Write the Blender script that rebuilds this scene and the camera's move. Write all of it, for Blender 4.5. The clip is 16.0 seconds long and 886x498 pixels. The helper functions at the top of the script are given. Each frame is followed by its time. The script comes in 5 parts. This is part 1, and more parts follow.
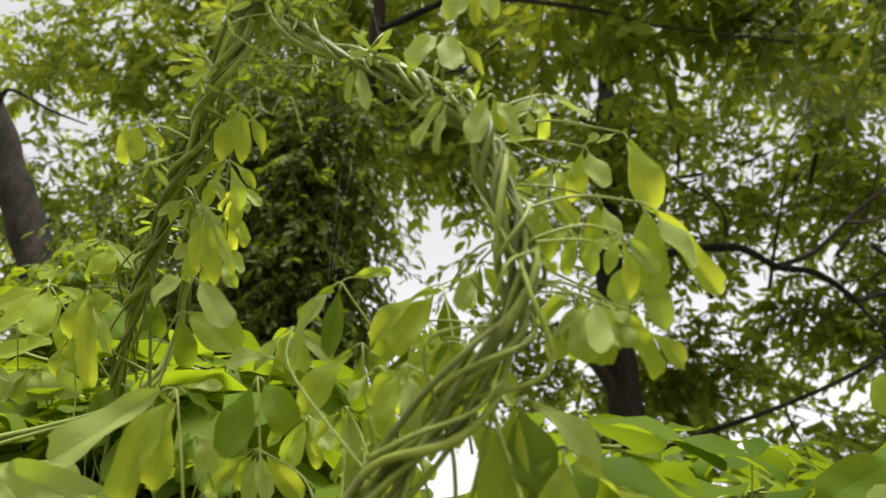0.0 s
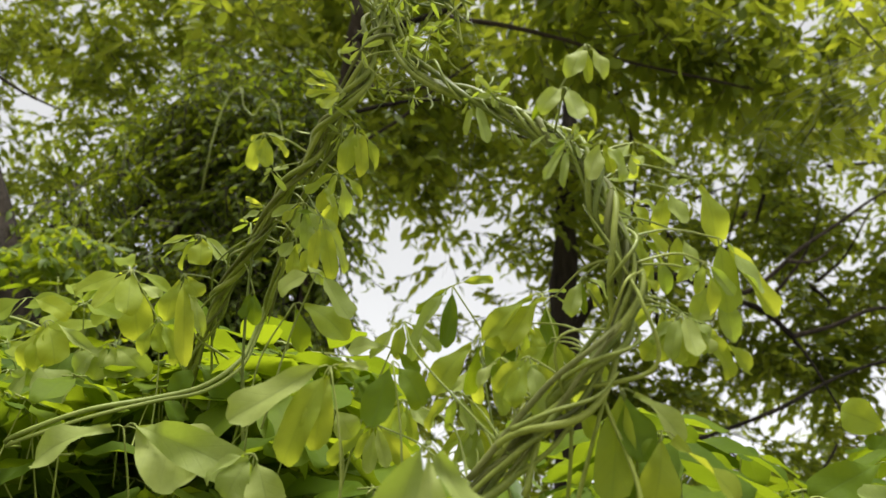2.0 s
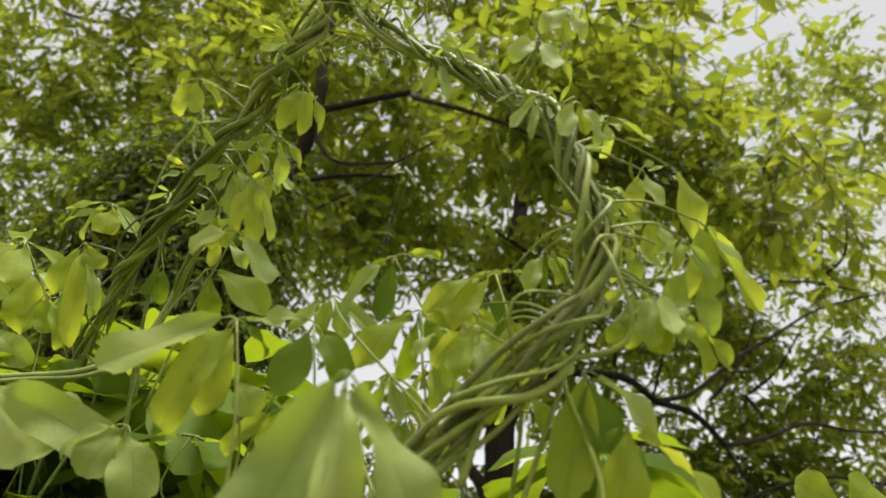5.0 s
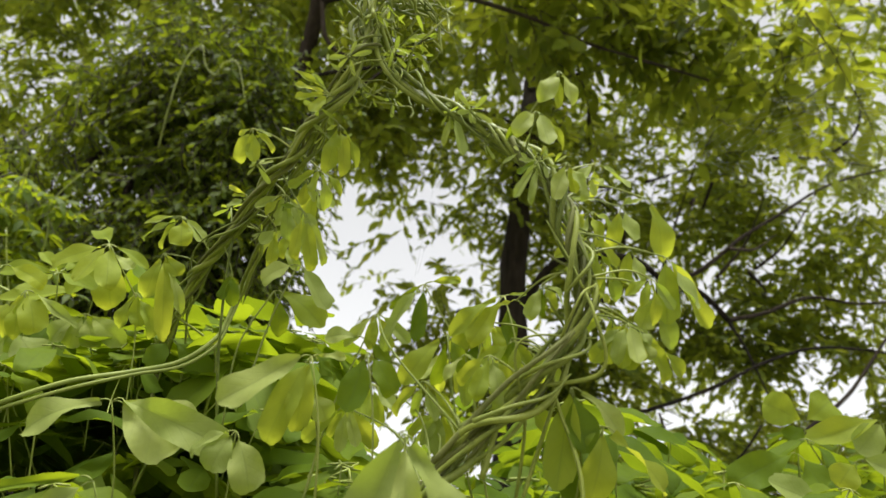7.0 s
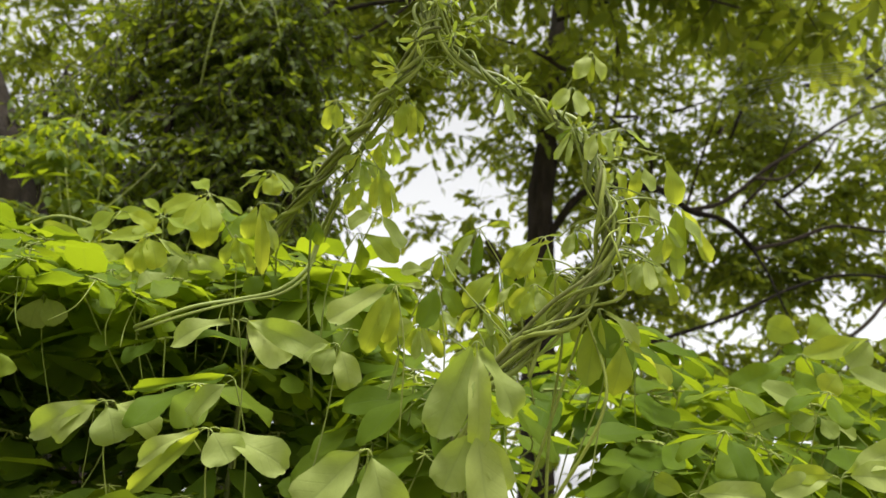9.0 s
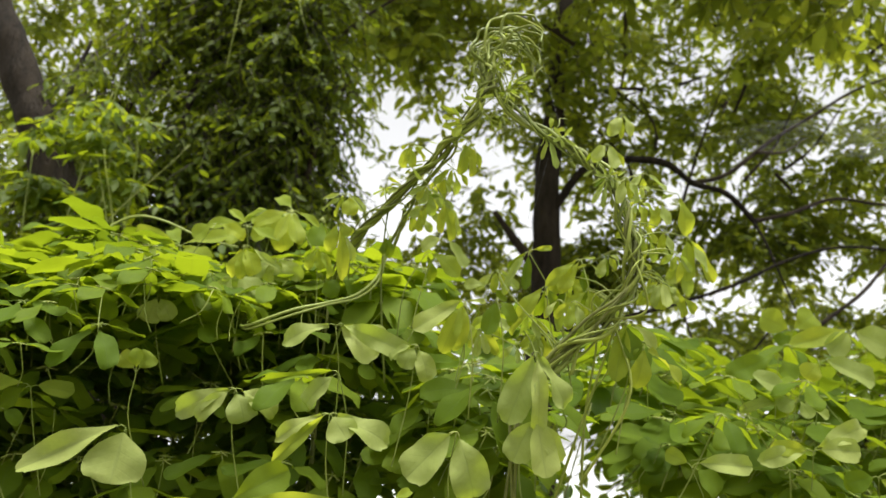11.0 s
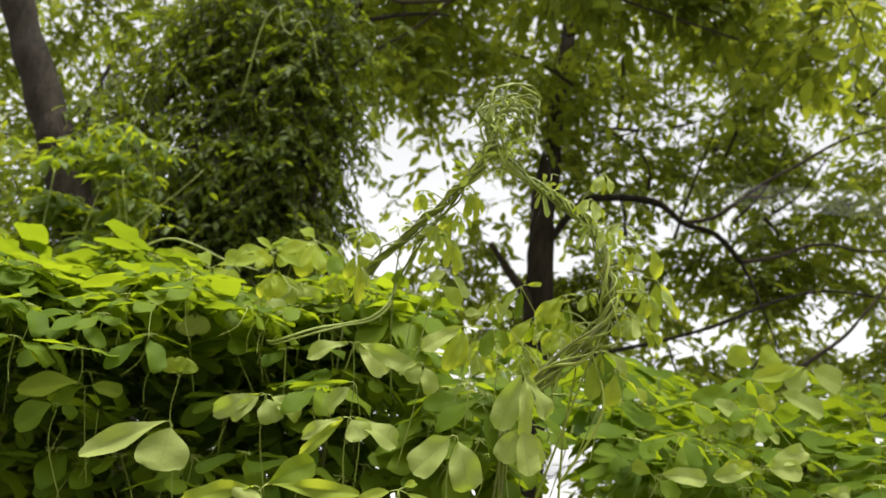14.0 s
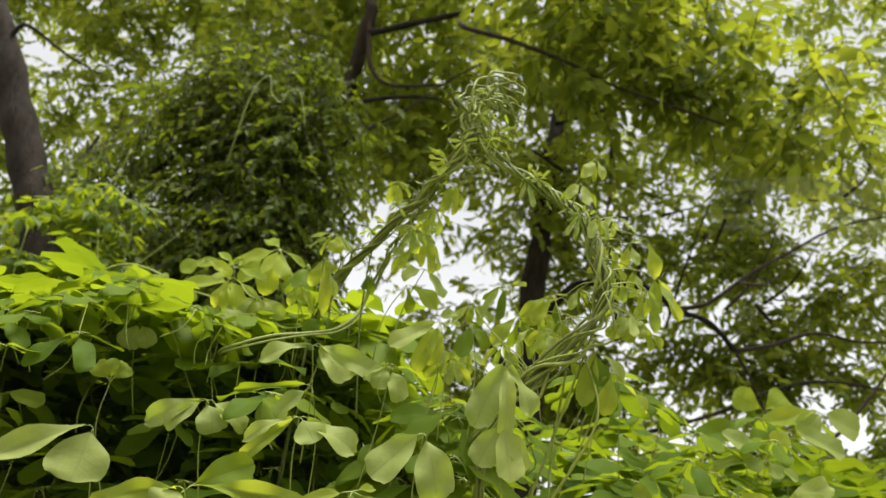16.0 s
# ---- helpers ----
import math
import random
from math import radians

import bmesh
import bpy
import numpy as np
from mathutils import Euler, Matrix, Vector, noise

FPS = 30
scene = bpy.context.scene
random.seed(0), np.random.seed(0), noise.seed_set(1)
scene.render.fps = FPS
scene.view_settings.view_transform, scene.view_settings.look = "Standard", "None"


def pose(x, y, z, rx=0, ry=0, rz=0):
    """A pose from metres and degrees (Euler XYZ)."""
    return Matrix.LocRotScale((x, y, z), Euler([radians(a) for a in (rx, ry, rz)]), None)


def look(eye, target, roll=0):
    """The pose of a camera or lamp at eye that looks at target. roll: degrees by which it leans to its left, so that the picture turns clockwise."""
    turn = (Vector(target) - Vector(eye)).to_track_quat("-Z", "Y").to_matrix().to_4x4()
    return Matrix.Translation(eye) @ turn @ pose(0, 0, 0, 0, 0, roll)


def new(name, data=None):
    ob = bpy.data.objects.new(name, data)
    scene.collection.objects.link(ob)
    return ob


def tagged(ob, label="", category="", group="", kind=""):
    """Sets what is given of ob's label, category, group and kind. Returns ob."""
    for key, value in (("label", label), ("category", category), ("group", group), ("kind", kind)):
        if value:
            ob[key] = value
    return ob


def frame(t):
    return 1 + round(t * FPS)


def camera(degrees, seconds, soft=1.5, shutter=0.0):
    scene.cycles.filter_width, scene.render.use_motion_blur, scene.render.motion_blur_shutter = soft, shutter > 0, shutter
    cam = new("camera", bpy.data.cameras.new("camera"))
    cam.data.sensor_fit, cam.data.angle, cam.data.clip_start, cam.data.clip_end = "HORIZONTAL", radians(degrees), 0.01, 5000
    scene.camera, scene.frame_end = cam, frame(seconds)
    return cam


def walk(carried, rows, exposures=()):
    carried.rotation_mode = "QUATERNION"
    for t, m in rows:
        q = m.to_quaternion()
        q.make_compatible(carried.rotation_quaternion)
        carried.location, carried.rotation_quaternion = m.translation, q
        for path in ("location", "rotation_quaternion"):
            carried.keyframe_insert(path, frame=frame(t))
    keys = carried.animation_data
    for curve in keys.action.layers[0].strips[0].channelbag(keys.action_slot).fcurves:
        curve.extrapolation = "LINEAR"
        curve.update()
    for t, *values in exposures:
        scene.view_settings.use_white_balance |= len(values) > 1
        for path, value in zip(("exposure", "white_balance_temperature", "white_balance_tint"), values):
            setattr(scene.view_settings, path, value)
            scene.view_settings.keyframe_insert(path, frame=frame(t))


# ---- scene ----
cam = camera(62.9, 16.0)
PATH = [
    (0, (0.021, 0.02, 1.607), (-0.076, 1.848, 2.41), 2.3),
    (0.5, (0.006, -0.018, 1.605), (0.011, 1.83, 2.371), 3.5),
    (1, (-0.03, -0.05, 1.594), (0.053, 1.795, 2.362), 4.2),
    (1.5, (-0.068, -0.047, 1.576), (0.033, 1.787, 2.368), 4.3),
    (2, (-0.082, -0.051, 1.569), (-0.032, 1.763, 2.412), 4.4),
    (2.5, (-0.088, -0.029, 1.572), (-0.093, 1.75, 2.486), 4.7),
    (3, (-0.095, 0.023, 1.555), (-0.14, 1.759, 2.548), 5.8),
    (3.5, (-0.103, 0.063, 1.536), (-0.089, 1.772, 2.575), 7.4),
    (4, (-0.083, 0.058, 1.536), (0.017, 1.746, 2.603), 9.3),
    (4.2, (-0.068, 0.054, 1.531), (0.055, 1.733, 2.611), 9.2),
    (6.5, (-0.082, -0.024, 1.538), (0.126, 1.73, 2.476), 6.7),
    (7, (-0.103, -0.102, 1.573), (0.089, 1.735, 2.342), 5.8),
    (7.5, (-0.124, -0.148, 1.557), (0.034, 1.72, 2.255), 6.3),
    (8, (-0.137, -0.193, 1.552), (0.017, 1.689, 2.211), 6.3),
    (8.5, (-0.137, -0.223, 1.541), (0.02, 1.672, 2.159), 5.9),
    (8.7, (-0.138, -0.222, 1.537), (0.009, 1.68, 2.14), 5.8),
    (11, (-0.229, -0.398, 1.548), (-0.069, 1.537, 2.026), 6.1),
    (11.5, (-0.239, -0.422, 1.549), (-0.09, 1.515, 2.021), 6.1),
    (12, (-0.24, -0.448, 1.539), (-0.095, 1.493, 1.999), 6.2),
    (12.5, (-0.238, -0.478, 1.549), (-0.086, 1.466, 1.991), 6.5),
    (13, (-0.246, -0.515, 1.55), (-0.086, 1.426, 2.002), 6.9),
    (13.5, (-0.248, -0.531, 1.537), (-0.084, 1.4, 2.029), 7.6),
    (14, (-0.257, -0.537, 1.518), (-0.093, 1.378, 2.071), 8.4),
    (14.5, (-0.258, -0.518, 1.49), (-0.095, 1.377, 2.11), 9.1),
    (15, (-0.24, -0.485, 1.468), (-0.082, 1.389, 2.15), 9.4),
    (15.5, (-0.221, -0.459, 1.444), (-0.069, 1.392, 2.186), 9.4),
    (16, (-0.205, -0.399, 1.427), (-0.065, 1.423, 2.24), 9.5),
]
walk(cam, [(t, look(eye, target, roll)) for t, eye, target, roll in PATH], [(0, 0.78), (1.5, 0.78), (2.5, 0.74), (3.4, 0.68), (4.2, 0.66), (6.5, 0.74), (8.5, 0.83), (11, 0.93), (14, 0.92), (16, 0.86)])
cam.data.dof.use_dof = True
cam.data.dof.focus_distance = 0.67
cam.data.dof.aperture_fstop = 9.6

# ---------------------------------------------------------------- light
SUN_EL, SUN_AZ = 86.0, 165.0
world = bpy.data.worlds.new("overcast_sky")
scene.world = world
world.use_nodes = True
wn = world.node_tree
wn.nodes.clear()
w_out = wn.nodes.new("ShaderNodeOutputWorld")
w_bg = wn.nodes.new("ShaderNodeBackground")
w_sky = wn.nodes.new("ShaderNodeTexSky")
w_sky.sky_type = "NISHITA"
w_sky.sun_disc = False
w_sky.sun_elevation = radians(SUN_EL)
w_sky.sun_rotation = radians(SUN_AZ)
w_sky.air_density, w_sky.dust_density, w_sky.ozone_density = 1.0, 1.0, 1.0
w_hs = wn.nodes.new("ShaderNodeHueSaturation")      # cloud cover takes most of the blue away
w_hs.inputs["Saturation"].default_value = 0.04
wn.links.new(w_sky.outputs[0], w_hs.inputs["Color"])
wn.links.new(w_hs.outputs[0], w_bg.inputs["Color"])
w_bg.inputs["Strength"].default_value = 0.124
wn.links.new(w_bg.outputs[0], w_out.inputs[0])

sun_data = bpy.data.lights.new("sun", "SUN")
sun_data.energy, sun_data.angle, sun_data.color = 3.7, radians(30), (1.0, 0.985, 0.93)
sun = new("sun", sun_data)
az, el = radians(SUN_AZ), radians(SUN_EL)
sun_way = Vector((math.sin(az) * math.cos(el), math.cos(az) * math.cos(el), math.sin(el)))
sun.matrix_world = look(sun_way * 30, (0, 0, 0))

# ---------------------------------------------------------------- materials
def nodes_of(name):
    m = bpy.data.materials.new(name)
    m.use_nodes = True
    nt = m.node_tree
    nt.nodes.clear()
    return m, nt, nt.nodes.new("ShaderNodeOutputMaterial")


def node(nt, kind, **values):
    n = nt.nodes.new(kind)
    for k, v in values.items():
        n.inputs[k].default_value = v
    return n


def calc(nt, op, a, b=None, clamp=False):
    n = nt.nodes.new("ShaderNodeMath")
    n.operation, n.use_clamp = op, clamp
    for i, v in enumerate((a, b)):
        if v is None:
            continue
        if isinstance(v, (int, float)):
            n.inputs[i].default_value = v
        else:
            nt.links.new(v, n.inputs[i])
    return n.outputs[0]


def blend(nt, fac, a, b, how="MIX"):
    n = nt.nodes.new("ShaderNodeMix")
    n.data_type, n.blend_type = "RGBA", how
    for sock, v in ((n.inputs[0], fac), (n.inputs[6], a), (n.inputs[7], b)):
        if isinstance(v, (int, float)):
            sock.default_value = v
        elif isinstance(v, tuple):
            sock.default_value = (*v, 1.0)
        else:
            nt.links.new(v, sock)
    return n.outputs[2]


def ramp(nt, fac, stops):
    n = nt.nodes.new("ShaderNodeValToRGB")
    while len(n.color_ramp.elements) < len(stops):
        n.color_ramp.elements.new(0.5)
    for e, (p, c) in zip(n.color_ramp.elements, stops):
        e.position, e.color = p, (*c, 1.0)
    nt.links.new(fac, n.inputs[0])
    return n.outputs[0]


def noise_tex(nt, scale, detail=3.0, rough=0.55):
    geo = nt.nodes.new("ShaderNodeNewGeometry")
    n = node(nt, "ShaderNodeTexNoise", Scale=scale, Detail=detail, Roughness=rough)
    nt.links.new(geo.outputs["Position"], n.inputs["Vector"])
    return n.outputs[0]


def leaf_material(name, face, glow, share=0.45, rough=0.52, spec=0.4, veins=True, coarse=2.0):
    """Leaf: face is three surface colours, glow three colours of the light that comes through the blade."""
    m, nt, out = nodes_of(name)
    geo = nt.nodes.new("ShaderNodeNewGeometry")
    info = nt.nodes.new("ShaderNodeObjectInfo")
    rnd = calc(nt, "FRACT", calc(nt, "ADD", geo.outputs["Random Per Island"], info.outputs["Random"]))
    patch = noise_tex(nt, coarse, 2.0)
    pick = calc(nt, "ADD", calc(nt, "MULTIPLY", rnd, 0.65), calc(nt, "MULTIPLY", calc(nt, "SUBTRACT", patch, 0.25), 0.7), clamp=True)
    col = ramp(nt, pick, [(0.0, face[0]), (0.5, face[1]), (1.0, face[2])])
    lit = ramp(nt, pick, [(0.0, glow[0]), (0.5, glow[1]), (1.0, glow[2])])
    mottle = noise_tex(nt, 260.0 if veins else 30.0, 4.0)
    col = blend(nt, 0.35, col, blend(nt, mottle, (0.35, 0.4, 0.25), (1.35, 1.3, 1.2)), "MULTIPLY")
    bump = nt.nodes.new("ShaderNodeBump")
    bump.inputs["Strength"].default_value = 0.4
    bump.inputs["Distance"].default_value = 0.0011 if veins else 0.004
    height = mottle
    if veins:
        crinkle = noise_tex(nt, 55.0, 2.0)
        col = blend(nt, 0.4, col, blend(nt, crinkle, (0.55, 0.6, 0.5), (1.3, 1.25, 1.2)), "MULTIPLY")
        uv = nt.nodes.new("ShaderNodeUVMap")
        sep = nt.nodes.new("ShaderNodeSeparateXYZ")
        nt.links.new(uv.outputs[0], sep.inputs[0])
        side = calc(nt, "ABSOLUTE", calc(nt, "SUBTRACT", sep.outputs[0], 0.5))
        rib = calc(nt, "SUBTRACT", 1.0, calc(nt, "MULTIPLY", side, 22.0), clamp=True)
        wave = calc(nt, "SINE", calc(nt, "MULTIPLY", calc(nt, "SUBTRACT", sep.outputs[1], calc(nt, "MULTIPLY", side, 0.55)), 42.0))
        fine = calc(nt, "MULTIPLY", calc(nt, "SUBTRACT", wave, 0.82), 4.0, clamp=True)
        vein = calc(nt, "MAXIMUM", rib, calc(nt, "MULTIPLY", fine, 0.45))
        col = blend(nt, calc(nt, "MULTIPLY", vein, 0.18), col, (0.22, 0.30, 0.10))
        lit = blend(nt, calc(nt, "MULTIPLY", vein, 0.2), lit, (0.16, 0.19, 0.015))
        height = calc(nt, "ADD", calc(nt, "SUBTRACT", calc(nt, "MULTIPLY", mottle, 0.4), calc(nt, "MULTIPLY", vein, 0.6)), calc(nt, "MULTIPLY", crinkle, 3.0))
    nt.links.new(height, bump.inputs["Height"])
    p = node(nt, "ShaderNodeBsdfPrincipled", Roughness=rough)
    p.inputs["Specular IOR Level"].default_value = spec
    nt.links.new(col, p.inputs["Base Color"])
    nt.links.new(bump.outputs[0], p.inputs["Normal"])
    tr = nt.nodes.new("ShaderNodeBsdfTranslucent")
    nt.links.new(lit, tr.inputs["Color"])
    mix = nt.nodes.new("ShaderNodeMixShader")
    mix.inputs[0].default_value = share
    nt.links.new(p.outputs[0], mix.inputs[1])
    nt.links.new(tr.outputs[0], mix.inputs[2])
    nt.links.new(mix.outputs[0], out.inputs[0])
    return m


def solid_material(name, a, b, scale, rough=0.8, bump=0.4, dist=0.002, spec=0.3, stretch=None):
    m, nt, out = nodes_of(name)
    geo = nt.nodes.new("ShaderNodeNewGeometry")
    mp = nt.nodes.new("ShaderNodeMapping")
    mp.inputs["Scale"].default_value = stretch or (1, 1, 1)
    nt.links.new(geo.outputs["Position"], mp.inputs[0])
    n1 = node(nt, "ShaderNodeTexNoise", Scale=scale, Detail=5.0, Roughness=0.6)
    n2 = node(nt, "ShaderNodeTexNoise", Scale=scale * 7, Detail=3.0, Roughness=0.6)
    for n in (n1, n2):
        nt.links.new(mp.outputs[0], n.inputs["Vector"])
    info = nt.nodes.new("ShaderNodeObjectInfo")
    fac = calc(nt, "ADD", calc(nt, "MULTIPLY", n1.outputs[0], 0.7), calc(nt, "MULTIPLY", n2.outputs[0], 0.4))
    fac = calc(nt, "ADD", fac, calc(nt, "MULTIPLY", calc(nt, "SUBTRACT", info.outputs["Random"], 0.5), 0.35))
    col = ramp(nt, fac, [(0.3, a), (0.75, b)])
    bp = nt.nodes.new("ShaderNodeBump")
    bp.inputs["Strength"].default_value, bp.inputs["Distance"].default_value = bump, dist
    nt.links.new(fac, bp.inputs["Height"])
    p = node(nt, "ShaderNodeBsdfPrincipled", Roughness=rough)
    p.inputs["Specular IOR Level"].default_value = spec
    nt.links.new(col, p.inputs["Base Color"])
    nt.links.new(bp.outputs[0], p.inputs["Normal"])
    nt.links.new(p.outputs[0], out.inputs[0])
    return m


M_LEAF = leaf_material("akebia_leaf",
                       ((0.085, 0.155, 0.016), (0.150, 0.235, 0.022), (0.215, 0.295, 0.032)),
                       ((0.13, 0.19, 0.008), (0.25, 0.325, 0.010), (0.37, 0.45, 0.014)), share=0.58, rough=0.6, spec=0.13)
M_YOUNG = leaf_material("akebia_young_leaf",
                        ((0.225, 0.305, 0.040), (0.295, 0.37, 0.050), (0.365, 0.425, 0.060)),
                        ((0.46, 0.535, 0.038), (0.585, 0.635, 0.044), (0.70, 0.715, 0.050)), share=0.58, rough=0.6, spec=0.14)
# pale leaf: its lighter colour also holds the sky's sheen on upper faces
M_PALE = leaf_material("akebia_pale_leaf",
                       ((0.30, 0.365, 0.11), (0.385, 0.445, 0.135), (0.465, 0.515, 0.16)),
                       ((0.34, 0.46, 0.030), (0.42, 0.53, 0.034), (0.50, 0.59, 0.038)), share=0.46, rough=0.6, spec=0.18)
# darker copy of the leaf: the hedge's inner shade is put into its colour
M_SHADED = leaf_material("akebia_shaded_leaf",
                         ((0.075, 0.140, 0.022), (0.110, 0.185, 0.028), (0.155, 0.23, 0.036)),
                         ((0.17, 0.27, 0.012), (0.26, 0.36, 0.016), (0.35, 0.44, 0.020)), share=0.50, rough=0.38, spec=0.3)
M_STEM = solid_material("vine_stem", (0.105, 0.14, 0.018), (0.30, 0.345, 0.055), 60, 0.5, 0.3, 0.0006, 0.35)
M_PETIOLE = solid_material("petiole", (0.18, 0.23, 0.04), (0.32, 0.36, 0.08), 90, 0.5, 0.2, 0.0004, 0.35)
M_OLDSTEM = solid_material("old_stem", (0.075, 0.085, 0.024), (0.19, 0.205, 0.055), 60, 0.7, 0.4, 0.0008)
M_BARK = solid_material("bark", (0.014, 0.011, 0.008), (0.070, 0.052, 0.036), 22, 0.9, 1.0, 0.04, 0.2, (1, 1, 0.25))
M_TWIG = solid_material("twig", (0.03, 0.026, 0.016), (0.07, 0.058, 0.035), 20, 0.85, 0.3, 0.002)
M_CANOPY = leaf_material("canopy_leaf",
                         ((0.09, 0.14, 0.024), (0.12, 0.17, 0.028), (0.15, 0.19, 0.03)),
                         ((0.22, 0.275, 0.018), (0.31, 0.355, 0.022), (0.40, 0.425, 0.026)), share=0.6, spec=0.2, veins=False, coarse=0.9)
M_DARK = leaf_material("thicket_leaf",
                       ((0.07, 0.12, 0.014), (0.10, 0.14, 0.016), (0.12, 0.16, 0.018)),
                       ((0.16, 0.22, 0.008), (0.22, 0.28, 0.010), (0.29, 0.34, 0.012)), share=0.52, spec=0.2, veins=False, coarse=1.4)
M_CLIMB = leaf_material("climber_leaf",
                        ((0.09, 0.15, 0.022), (0.11, 0.17, 0.026), (0.14, 0.20, 0.028)),
                        ((0.22, 0.30, 0.009), (0.33, 0.40, 0.011), (0.44, 0.49, 0.013)), share=0.56, spec=0.25, veins=False, coarse=3.0)
M_GROUND = solid_material("ground", (0.05, 0.06, 0.02), (0.12, 0.11, 0.06), 1.3, 0.95, 0.5, 0.03)


def water_material():
    m, nt, out = nodes_of("water")
    p = node(nt, "ShaderNodeBsdfPrincipled", Roughness=0.05)
    # near-white base imitates the bright sky mirrored at a low angle
    p.inputs["Base Color"].default_value = (0.72, 0.74, 0.71, 1)
    bp = nt.nodes.new("ShaderNodeBump")
    bp.inputs["Strength"].default_value, bp.inputs["Distance"].default_value = 0.25, 0.02
    nt.links.new(noise_tex(nt, 1.5, 3.0), bp.inputs["Height"])
    nt.links.new(bp.outputs[0], p.inputs["Normal"])
    nt.links.new(p.outputs[0], out.inputs[0])
    return m


M_WATER = water_material()


def silk_material():
    m, nt, out = nodes_of("silk")
    p = node(nt, "ShaderNodeBsdfPrincipled", Roughness=0.3)
    p.inputs["Base Color"].default_value = (0.8, 0.82, 0.82, 1)
    tp = nt.nodes.new("ShaderNodeBsdfTransparent")
    mix = nt.nodes.new("ShaderNodeMixShader")
    mix.inputs[0].default_value = 0.32
    nt.links.new(tp.outputs[0], mix.inputs[1])
    nt.links.new(p.outputs[0], mix.inputs[2])
    nt.links.new(mix.outputs[0], out.inputs[0])
    return m


M_SILK = silk_material()

# ---------------------------------------------------------------- mesh tools
rng = np.random.default_rng(7)


def unit(a):
    a = np.asarray(a, float)
    return a / np.maximum(np.linalg.norm(a, axis=-1, keepdims=True), 1e-9)


def mesh_of(name, verts, faces, material, uvs=None, smooth=True):
    """A mesh from vertex rows and a list of (loop index array, corners a face)."""
    me = bpy.data.meshes.new(name)
    me.vertices.add(len(verts))
    me.vertices.foreach_set("co", np.asarray(verts, np.float32).ravel())
    loops = np.concatenate([f.ravel() for f in faces])
    totals = np.concatenate([np.full(len(f), f.shape[1]) for f in faces])
    me.loops.add(len(loops))
    me.loops.foreach_set("vertex_index", loops.astype(np.int32))
    me.polygons.add(len(totals))
    me.polygons.foreach_set("loop_start", np.concatenate([[0], np.cumsum(totals)[:-1]]).astype(np.int32))
    me.polygons.foreach_set("loop_total", totals.astype(np.int32))
    if smooth:
        me.polygons.foreach_set("use_smooth", np.ones(len(totals), bool))
    if uvs is not None:
        layer = me.uv_layers.new(name="UVMap")
        layer.data.foreach_set("uv", np.asarray(uvs, np.float32)[loops].ravel())
    me.update(calc_edges=True)
    me.validate()
    me.materials.append(material)
    return me


def thing(name, at, label, category, group="", kind=""):
    ob = new(name)
    ob.empty_display_size = 0.05
    ob.location = at
    return tagged(ob, label, category, group, kind)


def under(ob, parent):
    """Puts ob under parent, with its mesh given in world places."""
    ob.parent = parent
    ob.matrix_parent_inverse = Matrix.Translation(-Vector(parent.location))
    return ob


def spline(points, n):
    """Catmull-Rom through the points, n samples."""
    p = np.asarray(points, float)
    p = np.vstack([2 * p[0] - p[1], p, 2 * p[-1] - p[-2]])
    s = np.linspace(0, len(p) - 3 - 1e-6, n)
    i = s.astype(int)
    u = (s - i)[:, None]
    a, b, c, d = p[i], p[i + 1], p[i + 2], p[i + 3]
    return 0.5 * (2 * b + (c - a) * u + (2 * a - 5 * b + 4 * c - d) * u**2 + (3 * b - a - 3 * c + d) * u**3)


def axes_along(p):
    t = unit(np.gradient(p, axis=0))
    ref = np.array([0.0, 0, 1]) if abs(t[0][2]) < 0.9 else np.array([1.0, 0, 0])
    n = unit(np.cross(t[0], ref))
    ns = []
    for k in range(len(p)):
        n = unit(n - t[k] * (n @ t[k]))
        ns.append(n)
    ns = np.array(ns)
    return t, ns, np.cross(t, ns)


def tube(points, radii, sides=6):
    p = np.asarray(points, float)
    r = np.broadcast_to(np.asarray(radii, float), (len(p),)) if np.ndim(radii) < 1 else np.asarray(radii, float)
    _, a, b = axes_along(p)
    th = np.arange(sides) * 2 * np.pi / sides
    v = p[:, None] + r[:, None, None] * (np.cos(th)[None, :, None] * a[:, None] + np.sin(th)[None, :, None] * b[:, None])
    k, j = np.meshgrid(np.arange(len(p) - 1), np.arange(sides), indexing="ij")
    j2 = (j + 1) % sides
    f = np.stack([k * sides + j, k * sides + j2, (k + 1) * sides + j2, (k + 1) * sides + j], -1).reshape(-1, 4)
    caps = np.array([np.arange(sides)[::-1], (len(p) - 1) * sides + np.arange(sides)])
    return v.reshape(-1, 3), [f, caps]


def join(pieces):
    verts, by, base = [], {}, 0
    for v, fs in pieces:
        verts.append(v)
        for f in fs:
            by.setdefault(f.shape[1], []).append(f + base)
        base += len(v)
    return np.concatenate(verts), [np.concatenate(fs) for fs in by.values()]


def scatter(template, origin, along, normal, size, width=None):
    """Copies a leaf template (x across, y along, z up from the blade) to many places, as one set of vertices."""
    tv, tf, tuv = template
    y = unit(along)
    x = unit(np.cross(y, normal))
    z = np.cross(x, y)
    s = np.asarray(size, float)[:, None, None]
    w = s if width is None else s * np.asarray(width, float)[:, None, None]
    v = origin[:, None] + w * tv[None, :, 0:1] * x[:, None] + s * tv[None, :, 1:2] * y[:, None] + s * tv[None, :, 2:3] * z[:, None]
    n, k = len(origin), len(tv)
    off = (np.arange(n) * k)[:, None, None]
    faces = [(f[None] + off).reshape(-1, f.shape[1]) for f in tf]
    return v.reshape(-1, 3), faces, np.tile(tuv, (n, 1))


